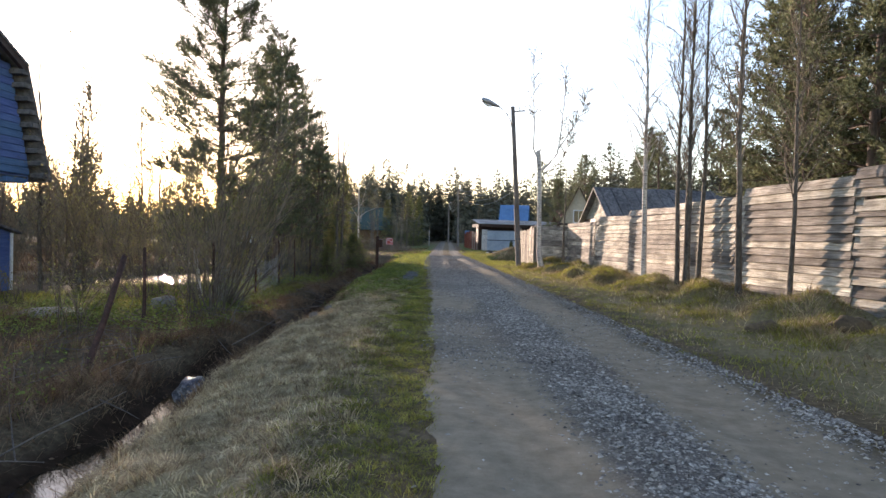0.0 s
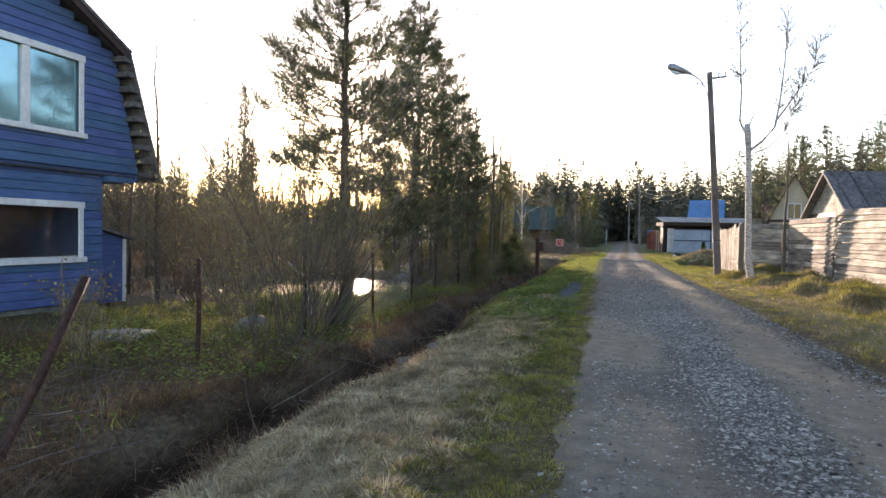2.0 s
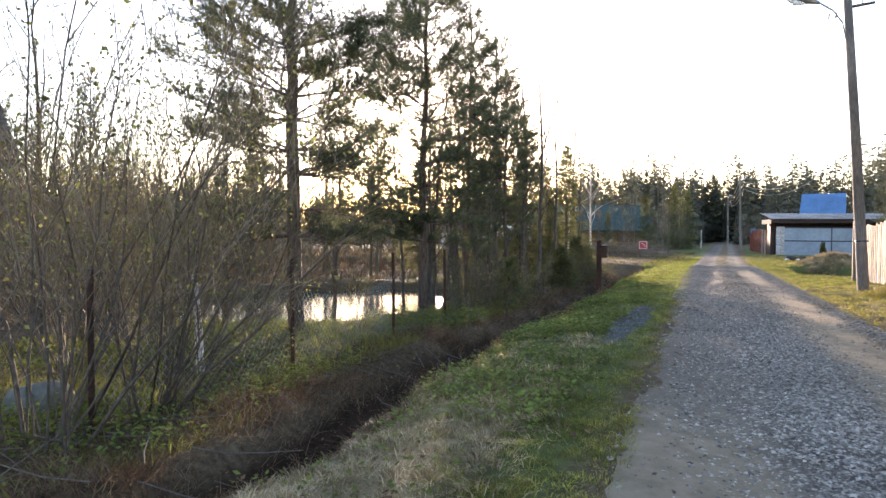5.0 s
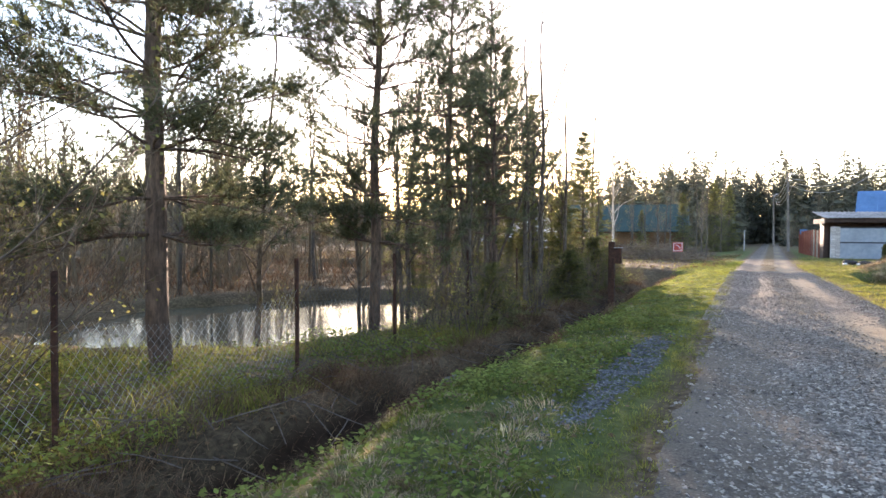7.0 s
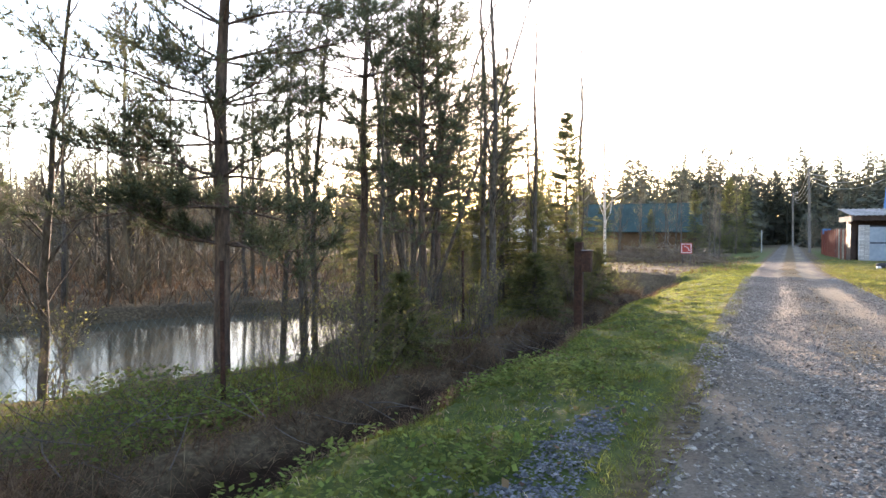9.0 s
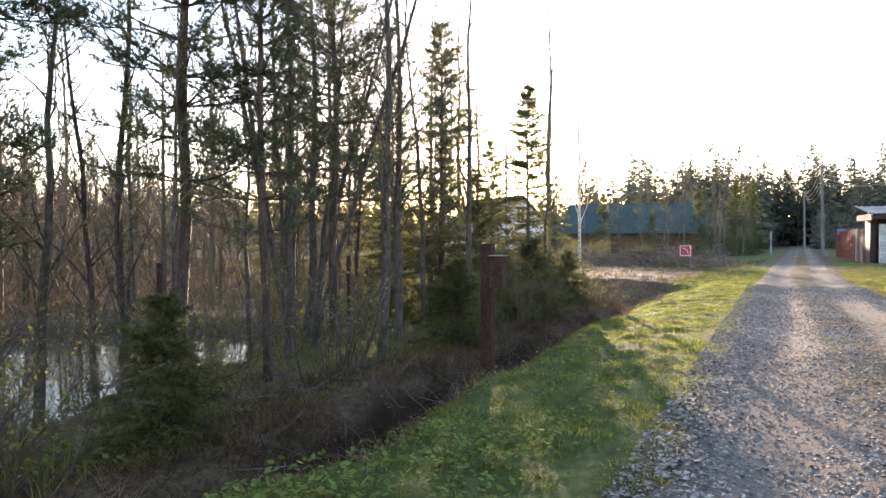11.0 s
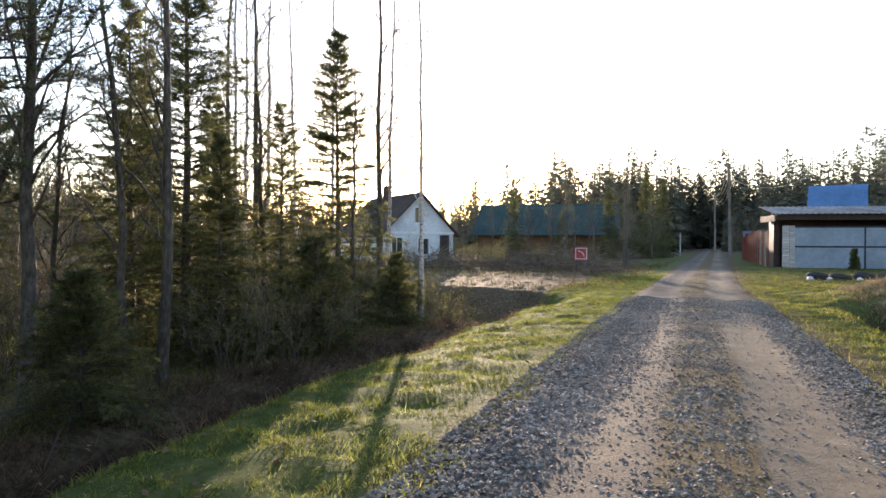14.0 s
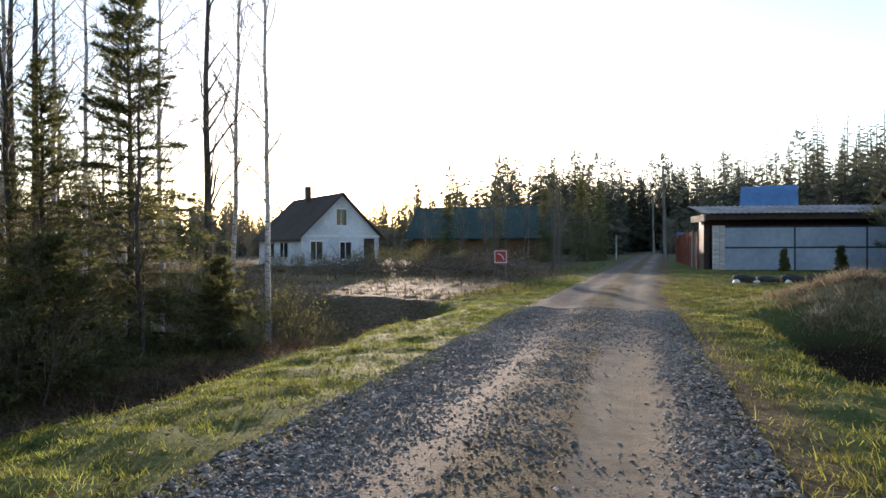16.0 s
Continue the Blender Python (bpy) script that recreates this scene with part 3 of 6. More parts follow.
def spruce(seed, h, r, width=0.20, low=0.04, dense=1.0, thin=1.0):
    """Wood and needle meshes of a spruce with drooping sprays."""
    rng = np.random.RandomState(seed)
    wood, green = Buf(), Buf()
    trunk = np.column_stack([rng.normal(0, 0.015, (10, 2)), np.linspace(-0.15, h, 10)])
    tube(wood, trunk, np.linspace(r, 0.006, 10), 7)
    f, c, d = low, [], []
    while f < 0.99:
        base, _ = along(trunk, f)
        long = width * h * (1 - f) ** 0.85 * (0.75 + 0.25 * min(1, f * 6)) + 0.08
        for k in range(rng.randint(4, 7)):
            a = rng.uniform(0, 6.28)
            ln = long * rng.uniform(0.45, 1.25)
            br = limb(rng, base, (math.cos(a), math.sin(a), 0.15 + 0.5 * f), ln, 5, 0.75 * (1 - f), 0.07)
            tube(wood, br, np.linspace(0.008 + 0.06 * r, 0.003, 6), 3)
            for s in range(int((6 + 12 * ln) * dense)):
                at = rng.uniform(0.12, 1.0)
                q, dd = along(br, at)
                side = np.array([-dd[1], dd[0], 0]) * rng.choice((-1, 1))
                w = unit(side * 0.8 + dd * 0.9 + np.array([0, 0, -0.25 * (1 - f)]) + rng.normal(0, 0.15, 3))
                tl = (0.06 + 0.22 * ln * (1.1 - at)) * rng.uniform(0.6, 1.2)
                for e in (0.2, 0.6, 1.0):
                    c.append(q + w * tl * e)
                    d.append(w)
        f += rng.uniform(0.008, 0.024) * (6 / max(h, 4)) ** 0.4
    needles(green, rng, c, d, 4, 0.095 * thin, 0.0135 * thin, 0.65)
    return wood.mesh("trunk", M_BARK, True), green.mesh("crown", M_SPRUCE)


def bare(seed, h, r, bark, first=0.35, count=26, reach=0.22, rise=0.62, twigs=7, buds=0, lean=(0, 0), fine=4, wob=0.02):
    """Wood and twig meshes of a leafless tree: trunk, limbs, twigs and fine twigs; buds: young leaves per twig."""
    rng = np.random.RandomState(seed)
    wood, thin = Buf(), Buf()
    n = 12
    t = np.linspace(0, 1, n)
    wig = np.cumsum(rng.normal(0, wob, (n, 2)), 0) * h / 8
    wig -= wig[0]
    trunk = np.column_stack([wig[:, 0] + lean[0] * t * h, wig[:, 1] + lean[1] * t * h, -0.15 + t * (h + 0.15)])
    tube(wood, trunk, r * (1 - 0.93 * t ** 0.9) + 0.004, 8)
    spots, fa, fb = [], [], []
    for k in range(count):
        f = first + (0.97 - first) * (k + rng.uniform(0, 1)) / count
        q, d = along(trunk, f)
        a = rng.uniform(0, 6.28)
        way = unit(np.array([math.cos(a), math.sin(a), 0])) * (1 - rise) + np.array([0, 0, rise])
        ln = reach * h * (1.05 - f) ** 0.7 * rng.uniform(0.5, 1.2)
        br = limb(rng, q, way, ln, 5, -0.1, 0.13)
        tube(wood, br, np.linspace(r * 0.30 * (1.1 - f) + 0.004, 0.003, 6), 4)
        for s in range(twigs):
            at = rng.uniform(0.2, 1.0)
            p2, d2 = along(br, at)
            tw = limb(rng, p2, side_way(rng, d2, 0.55) + np.array([0, 0, 0.15]), ln * rng.uniform(0.2, 0.45), 2, -0.1, 0.2)
            tube(thin, tw, np.linspace(0.0045, 0.0022, 3), 3)
            for g in range(fine):
                p3, d3 = along(tw, rng.uniform(0.15, 1.0))
                tip = p3 + side_way(rng, d3, 0.5) * ln * rng.uniform(0.08, 0.2)
                fa.append(p3)
                fb.append(tip)
                spots.append(tip[None])
    if fa:
        splints(thin, rng, fa, fb, 0.0055)
    parts = [("trunk", wood.mesh("trunk", bark, True)), ("twig_crown", thin.mesh("twig_crown", M_TWIG))]
    if buds and spots:
        c = np.repeat(np.concatenate(spots), buds, 0)
        lb = Buf()
        leaves(lb, rng, c + rng.normal(0, 0.02, c.shape), 0.028)
        parts.append(("foliage", lb.mesh("foliage", M_BUD)))
    return parts


def shrub(seed, h, stems=22, spread=0.55, twigs=9, buds=1, leaf=0.028):
    """Stems, twigs and young leaves of a willow bush."""
    rng = np.random.RandomState(seed)
    wood, thin, lb = Buf(), Buf(), Buf()
    spots, fa, fb = [], [], []
    for k in range(stems):
        a, lean = rng.uniform(0, 6.28), rng.uniform(0.05, spread)
        start = np.array([math.cos(a), math.sin(a), 0]) * rng.uniform(0.02, 0.28) + np.array([0, 0, -0.1])
        ln = h * rng.uniform(0.55, 1.05)
        st = limb(rng, start, (math.cos(a) * lean, math.sin(a) * lean, 1), ln, 6, -0.22, 0.15)
        tube(wood, st, np.linspace(0.006 + 0.009 * rng.uniform(0, 1) ** 2 * h / 2.5, 0.003, 7), 4)
        for s in range(twigs):
            q, d = along(st, rng.uniform(0.25, 0.98))
            tw = limb(rng, q, side_way(rng, d, 0.62) + np.array([0, 0, 0.2]), ln * rng.uniform(0.12, 0.32), 2, -0.15, 0.18)
            tube(thin, tw, np.linspace(0.0042, 0.0018, 3), 3)
            for g in range(5):
                p3, d3 = along(tw, rng.uniform(0.1, 1.0))
                tip = p3 + side_way(rng, d3, 0.55) * ln * rng.uniform(0.04, 0.13)
                fa.append(p3)
                fb.append(tip)
                spots.append(tip[None])
    splints(thin, rng, fa, fb, 0.005)
    parts = [("stem", wood.mesh("stem", M_STEM, True)), ("twig_crown", thin.mesh("twig_crown", M_TWIG))]
    if buds:
        c = np.repeat(np.concatenate(spots), buds, 0)
        leaves(lb, rng, c + rng.normal(0, 0.015, c.shape), leaf)
        parts.append(("foliage", lb.mesh("foliage", M_BUD)))
    return parts


def plant(name, parts, label, category, group, x, y, turn=0.0, size=1.0, sink=0.0):
    ob = thing(name, label, category, group)
    if not isinstance(parts, list):
        parts = [("trunk", parts[0]), ("crown", parts[1])]
    for key, me in parts:
        p = new(key, me)
        p.parent = ob
    ob.matrix_basis = pose(x, y, hz(x, y) - sink, 0, 0, turn) @ Matrix.Scale(size, 4)
    return ob


# two tall pines on the pond's bank, then the roadside grove
PINE_A, PINE_B = pine(11, 9.8, 0.14, 0.19, 0.29, 1.55, 11, 0.012), pine(12, 8.9, 0.10, 0.20, 0.27, 1.3, 10, 0.012)
PINE_C = pine(13, 8.2, 0.075, 0.30, 0.20, 0.7, 8, 0.012)
PINE_D = pine(14, 9.6, 0.14, 0.18, 0.27, 0.75, 6, 0.032)
G_GROVE = "grove beside the ditch"
plant("pine_tree", PINE_A, "tall Scots pine with open crown on the pond bank", "tree", G_GROVE, -6.6, 19.65, 0)
plant("pine_tree", PINE_B, "slender Scots pine on the pond bank", "tree", G_GROVE, -6.35, 23.8, 40)
for x, y, s, a in ((-6.7, 27.0, 1.0, 10), (-6.9, 30.0, 1.02, 120), (-8.3, 31.6, 0.9, 200), (-5.6, 27.4, 0.75, 260)):
    plant("pine_tree", PINE_C, "thin-stemmed pine in the roadside grove", "tree", G_GROVE, x, y, a, s)

SPRUCE_A, SPRUCE_B, SPRUCE_C = spruce(21, 6.6, 0.085, 0.28), spruce(22, 5.2, 0.06, 0.26), spruce(23, 1.7, 0.03, 0.62, 0.02, 0.7)
for x, y, me, s, a in ((-7.2, 33.8, SPRUCE_A, 1.0, 0), (-6.35, 36.5, SPRUCE_B, 1.05, 70), (-8.6, 33.9, SPRUCE_A, 0.86, 130), (-9.8, 35.0, SPRUCE_B, 0.95, 20),
                       (-6.1, 33.4, SPRUCE_B, 0.62, 250), (-6.9, 35.6, SPRUCE_A, 0.62, 40), (-7.8, 34.9, SPRUCE_B, 0.8, 190), (-11.5, 33.2, SPRUCE_A, 0.8, 300)):
    plant("spruce_tree", me, "dark young spruce with drooping sprays", "tree", G_GROVE, x, y, a, s)
for x, y, s, a in ((-4.75, 25.5, 0.75, 0), (-4.9, 30.6, 0.8, 60), (-5.4, 34.6, 1.0, 110), (-5.7, 37.6, 0.8, 30)):
    plant("spruce_tree", SPRUCE_C, "low bushy spruce sapling at the ditch edge", "tree", G_GROVE, x, y, a, s)

BIRCH_A = bare(31, 10.0, 0.058, M_BIRCH, 0.26, 34, 0.23, 0.55, 8, 0, (0.0, 0.0), 4)
BIRCH_B = bare(32, 9.6, 0.055, M_BIRCH, 0.28, 32, 0.23, 0.58, 8, 0, (0.012, 0.0), 4)
for x, y, me, s, a in ((-5.87, 39.0, BIRCH_A, 0.97, 0), (-7.05, 39.4, BIRCH_B, 0.98, 30), (-7.95, 38.6, BIRCH_A, 0.93, 100), (-9.25, 39.0, BIRCH_B, 0.95, 180),
                       (-9.9, 38.6, BIRCH_A, 1.0, 220), (-10.3, 38.3, BIRCH_B, 1.03, 290), (-8.6, 36.2, BIRCH_A, 0.9, 250)):
    plant("birch_tree", me, "tall thin bare birch with pale bark", "tree", "row of thin birches", x, y, a, s)

ALDER_A = bare(41, 7.5, 0.07, M_BARK, 0.22, 26, 0.22, 0.66, 6, 1, (0.03, 0.0), 3, 0.03)
ALDER_B = bare(42, 6.5, 0.055, M_BARK, 0.18, 24, 0.24, 0.60, 6, 1, (-0.05, 0.02), 3, 0.04)
ALDER_C = bare(43, 5.0, 0.04, M_BARK, 0.15, 22, 0.26, 0.62, 6, 2, (0.0, 0.0), 3, 0.04)
rng = np.random.RandomState(3)
for x, y in ((-5.6, 26.2), (-7.3, 26.4), (-6.2, 28.4), (-7.6, 28.8), (-5.3, 29.0), (-6.0, 30.9), (-7.9, 30.6), (-5.5, 32.0), (-6.6, 32.3), (-8.9, 32.7), (-6.9, 35.4),
             (-8.0, 36.6), (-5.5, 36.0), (-9.5, 37.0), (-6.1, 38.2), (-8.3, 27.4), (-9.8, 31.5), (-15.2, 22.0), (-14.8, 19.0), (-15.4, 26.5), (-7.4, 24.6), (-8.0, 22.4), (-6.9, 25.6), (-7.7, 26.9), (-14.2, 31.0), (-12.6, 18.6), (-16.5, 29.0), (-10.6, 17.6), (-17.5, 20.0)):
    k = rng.randint(3)
    plant("alder_tree", (ALDER_A, ALDER_B, ALDER_C)[k], "thin grey alder with opening buds", "tree", G_GROVE, x + rng.normal(0, 0.12), y, rng.uniform(0, 360), rng.uniform(0.85, 1.2))



def alder_clump(x, y, stems, seed):
    """Several leaning stems from one stool."""
    t = thing("alder_clump", "many-stemmed alder with leaning dark trunks", "tree", G_GROVE)
    rng = np.random.RandomState(seed)
    for k in range(stems):
        a = 6.283 * k / stems + rng.normal(0, 0.3)
        tilt = rng.uniform(0.10, 0.34)
        for key, me in bare(seed + k, rng.uniform(6.5, 8.5), rng.uniform(0.038, 0.06), M_BARK, 0.30, 20, 0.22, 0.66, 7, 1, (math.cos(a) * tilt, math.sin(a) * tilt), 4, 0.035):
            p = new("stem" if key == "trunk" else key, me)
            p.parent = t
            p.location = (0.16 * math.cos(a), 0.16 * math.sin(a), 0)
    t.matrix_basis = pose(x, y, hz(x, y))


alder_clump(-8.7, 30.9, 6, 410)
alder_clump(-7.0, 29.4, 4, 430)
# willow bushes on the far bank of the ditch
WILLOW_A, WILLOW_B, WILLOW_C = shrub(51, 4.9, 20, 0.7, 16, 1, 0.042), shrub(52, 3.5, 17, 0.95, 13, 1, 0.04), shrub(53, 1.5, 14, 0.8, 7, 1, 0.036)
for x, y, me, s, a in ((-6.9, 15.8, WILLOW_A, 0.8, 160), (-9.6, 17.8, WILLOW_A, 0.95, 210), (-11.2, 18.9, WILLOW_A, 1.0, 20), (-4.75, 15.2, WILLOW_A, 1.0, 0), (-4.6, 14.1, WILLOW_A, 1.15, 90), (-5.5, 16.0, WILLOW_B, 1.0, 30), (-4.45, 12.9, WILLOW_B, 0.85, 200),
                       (-5.7, 16.6, WILLOW_B, 0.9, 300), (-7.4, 17.3, WILLOW_B, 1.0, 60), (-8.6, 17.6, WILLOW_A, 0.7, 250), (-5.6, 11.2, WILLOW_C, 1.0, 0)):
    plant("willow_bush", me, "leafless many-stemmed willow bush with opening buds", "bush", "bushes along the ditch", x, y, a, s)
for x, y, s in ((-6.9, 22.0, 0.8), (-5.6, 24.6, 0.8), (-4.7, 27.6, 1.0), (-5.0, 32.6, 1.0), (-5.2, 34.2, 0.9), (-5.4, 38.8, 0.9), (-5.3, 39.6, 0.7), (-6.6, 40.0, 0.8), (-7.9, 40.2, 0.9),
                (-7.2, 41.0, 0.6), (-9.5, 40.6, 0.9), (-6.0, 9.6, 0.8), (-8.3, 13.6, 0.7), (-5.5, 7.5, 0.8), (-8.6, 30.2, 1.1)):
    plant("willow_bush", WILLOW_C, "small straggling bush with yellow-green buds", "bush", "bushes along the ditch", x, y, rng.uniform(0, 360), s)

rng = np.random.RandomState(19)
for k in range(24):
    y = rng.uniform(23.5, 42.5)
    x = float(ditch_mid(y)) - rng.uniform(0.9, 4.2)
    if ((x + 10.4) / 3.9) ** 2 + ((y - 25.2) / 5.5) ** 2 < 1.1:
        continue
    plant("willow_bush", WILLOW_C if k % 3 else WILLOW_B, "brown leafless undergrowth bush among the trunks", "bush", "undergrowth in the grove", x, y, rng.uniform(0, 360), rng.uniform(0.6, 1.1) * (0.6 if k % 3 == 0 else 1))
# trees along the plank fence
BIRCH_C = bare(61, 9.5, 0.09, M_BIRCH, 0.30, 32, 0.24, 0.66, 11, 0, (-0.01, 0.0), 5)
BIRCH_D = bare(62, 8.5, 0.07, M_BARK, 0.30, 34, 0.26, 0.70, 12, 0, (0.015, 0.0), 5)
G_F = "trees along the plank fence"
plant("birch_tree", BIRCH_C, "slim bare birch beside the plank fence", "tree", G_F, 5.62, 18.9, 0, 0.95)
for x, y, s, a in ((5.85, 16.9, 0.95, 0), (6.05, 16.75, 1.0, 120), (6.25, 16.6, 0.9, 200), (6.1, 17.1, 0.85, 300), (6.25, 14.4, 1.0, 60), (6.55, 13.0, 0.75, 150)):
    plant("alder_tree", BIRCH_D, "bare grey-stemmed tree beside the plank fence", "tree", G_F, x, y, a, s)


def lopped_birch():
    """A lopped trunk with a thin leader and a forked side limb, each ending in fine twigs."""
    t = thing("pollarded_birch", "lopped birch trunk with thin leaders and a forked side limb", "tree", G_F)
    rng = np.random.RandomState(63)
    b = Buf()
    tube(b, [(0.24, 0, -0.2), (0.10, 0, 0.2), (0.02, 0, 0.6), (0.0, 0.02, 1.5), (-0.03, 0, 2.8), (-0.07, 0, 3.9), (-0.12, 0, 4.5), (-0.14, 0, 4.66)],
         np.array([0.15, 0.115, 0.10, 0.09, 0.085, 0.085, 0.10, 0.06]), 10, True)
    part("trunk", b, M_BIRCH, t, smooth=True)
    limbs = [([(-0.20, 0, 4.45), (-0.32, 0.05, 4.75), (-0.30, 0.05, 5.6), (-0.34, 0.1, 6.4), (-0.38, 0.1, 7.3), (-0.42, 0.1, 8.4)], 0.036),
             ([(0.0, 0, 3.9), (0.30, 0.05, 4.15), (0.62, 0.1, 4.55), (0.72, 0.1, 5.2), (0.80, 0.15, 6.0), (0.86, 0.15, 6.9), (0.88, 0.2, 8.0)], 0.045),
             ([(0.66, 0.1, 4.75), (0.95, 0.0, 5.2), (1.25, -0.1, 5.7), (1.52, -0.15, 6.2), (1.68, -0.2, 7.1)], 0.030),
             ([(0.10, 0, 3.8), (0.45, -0.1, 3.95), (0.85, -0.15, 4.4), (1.05, -0.2, 5.0), (1.15, -0.2, 5.6)], 0.022),
             ([(-0.10, 0, 4.5), (0.02, -0.05, 4.9), (0.04, -0.05, 5.1)], 0.025), ([(0.12, 0, 4.1), (0.20, 0, 4.7), (0.26, 0.05, 5.5)], 0.012)]
    for pts, r in limbs:
        p = np.array(pts, float)
        b, tw, fa, fb = Buf(), Buf(), [], []
        tube(b, p, np.linspace(r * 1.15, 0.010, len(p)), 6)
        limb_ob = part("limb", b, M_BIRCH, t, smooth=True)
        if len(p) < 4:
            continue
        for k in range(40):
            q, d = along(p, rng.uniform(0.35, 0.99) ** 0.8)
            tl = limb(rng, q, side_way(rng, d, 0.45) + np.array([0, 0, 0.25]), rng.uniform(0.25, 0.75), 3, -0.1, 0.15)
            tube(tw, tl, np.linspace(0.012, 0.005, 4), 3)
            for g in range(9):
                p3, d3 = along(tl, rng.uniform(0.2, 1.0))
                fa.append(p3)
                fb.append(p3 + side_way(rng, d3, 0.5) * rng.uniform(0.10, 0.28))
        splints(tw, rng, fa, fb, 0.015)
        part("twig_spray", tw, M_TWIG, limb_ob)["kind"] = "stuff"
    t.matrix_basis = pose(3.50, 25.6, hz(3.5, 25.6))


lopped_birch()
DEAD = bare(65, 4.4, 0.06, M_BARK, 0.85, 2, 0.10, 0.6, 2, 0, (0.01, 0.0), 1)
plant("dead_trunk", DEAD, "bare dead trunk standing by the fence", "tree", G_F, 4.5, 25.9, 0)

# pines and spruces behind the fence
for x, y, me, s, a in ((11.0, 20.5, PINE_D, 1.15, 0), (12.6, 18.6, PINE_D, 1.3, 80), (14.5, 21.5, PINE_D, 1.3, 160), (10.4, 17.0, PINE_D, 1.15, 210), (13.0, 25.0, PINE_D, 1.2, 250),
                       (16.5, 19.0, PINE_D, 1.35, 30), (12.0, 15.0, PINE_D, 1.2, 300), (15.0, 15.5, PINE_D, 1.4, 120), (17.5, 25.5, PINE_D, 1.25, 90), (11.6, 22.8, PINE_D, 1.05, 330), (14.2, 17.6, PINE_D, 1.2, 15), (16.8, 22.4, PINE_D, 1.3, 200)):
    plant("pine_tree", me, "tall pine behind the plank fence", "tree", "pines behind the fence", x, y, a, s)


for x, y, s, a in ((10.5, 52.5, 0.85, 40), (13.5, 45.5, 0.95, 110), (9.2, 58.0, 0.7, 10), (16.5, 41.0, 1.0, 190), (12.0, 38.5, 0.8, 270), (18.5, 34.0, 1.05, 310)):
    plant("pine_tree", PINE_D, "pine standing among the roofs behind the fence", "tree", "pines behind the fence", x, y, a, s)


# ---- far woods, in one joined mass ----
def far_spruce(seed, h, w, n=27):
    """A pointed spruce of drooping sprays, thick below and ending in a spire."""
    rng = np.random.RandomState(seed)
    b = Buf()
    tube(b, [(0, 0, -0.3), (0, 0, h * 0.9), (0, 0, h * 1.03)], np.array([0.14, 0.05, 0.02]), 3)
    m = n * 3
    f = np.linspace(0.03, 0.985, m)
    a = np.arange(m) * 2.399 + rng.normal(0, 0.4, m)
    ln = (w * (1 - f) ** 0.85 * rng.uniform(0.65, 1.15, m) + 0.12) * (1 + 0.12 * np.sin(f * 60))
    base = np.stack([0 * f, 0 * f, f * h], 1)
    out = np.stack([np.cos(a) * ln, np.sin(a) * ln, -0.34 * ln + 0.15 * f], 1)
    q = rng.uniform(-0.9, 0.9, m)
    side = np.stack([-np.sin(a) * np.cos(q), np.cos(a) * np.cos(q), np.sin(q)], 1) * (0.05 + 0.34 * ln[:, None])
    v = np.stack([base, base + out * 0.6 + side, base + out, base + out * 0.6 - side], 1)
    b.add(v, None, np.arange(m * 4).reshape(-1, 4))
    c = base + out * rng.uniform(0.5, 0.95, (m, 1))
    t = unit(out + rng.normal(0, 0.35, (m, 3)) * ln[:, None])
    s2 = unit(np.cross(t, rng.normal(0, 1, (m, 3)))) * (0.04 + 0.08 * ln[:, None])
    b.add(np.stack([c - s2, c + s2, c + t * (0.15 + 0.32 * ln[:, None])], 1), np.arange(m * 3))
    return b


def far_pine(seed, h, w):
    """A pine with a loose, rounded, tapering crown above a bare lower trunk."""
    rng = np.random.RandomState(seed)
    b = Buf()
    tube(b, [(0, 0, -0.3), (0.1, 0, h * 0.5), (0, 0, h * 0.98)], np.array([0.18, 0.12, 0.02]), 3)
    c, e0 = [], []
    for k in range(40):
        f = 0.36 + 0.64 * (k + 0.5) / 40
        a, ln = k * 2.399 + rng.normal(0, 0.4), w * (1.03 - f) ** 0.7 * rng.uniform(0.5, 1.1) * 1.25 + 0.1
        e = np.array([math.cos(a) * ln, math.sin(a) * ln, f * h + 0.15 * ln])
        e0.append((0, 0, f * h - 0.15))
        c += [e * (1, 1, 1) + rng.normal(0, 0.16 + 0.12 * ln, 3) * (1, 1, 0.5) for _ in range(4)]
    c = np.array(c)
    splints(b, rng, np.array(e0), c[::4], 0.08)
    needles(b, rng, c, np.tile((0, 0, 0.2), (len(c), 1)), 5, 0.5, 0.18, 0.9)
    return b


def scatter(name, bufs, spots, material, label, category):
    """Joins many turned and scaled copies of a few shapes into one mesh."""
    out = Buf()
    data = [(np.concatenate(b.v), np.concatenate(b.t) if b.t else None, np.concatenate(b.q) if b.q else None) for b in bufs]
    for k, x, y, z, s, a in spots:
        v, t, q = data[k]
        c, sn = math.cos(a), math.sin(a)
        w = np.stack([(v[:, 0] * c - v[:, 1] * sn) * s + x, (v[:, 0] * sn + v[:, 1] * c) * s + y, v[:, 2] * s + z], 1)
        out.add(w, t, q)
    return tagged(part(name, out, material), label, category, kind="stuff")


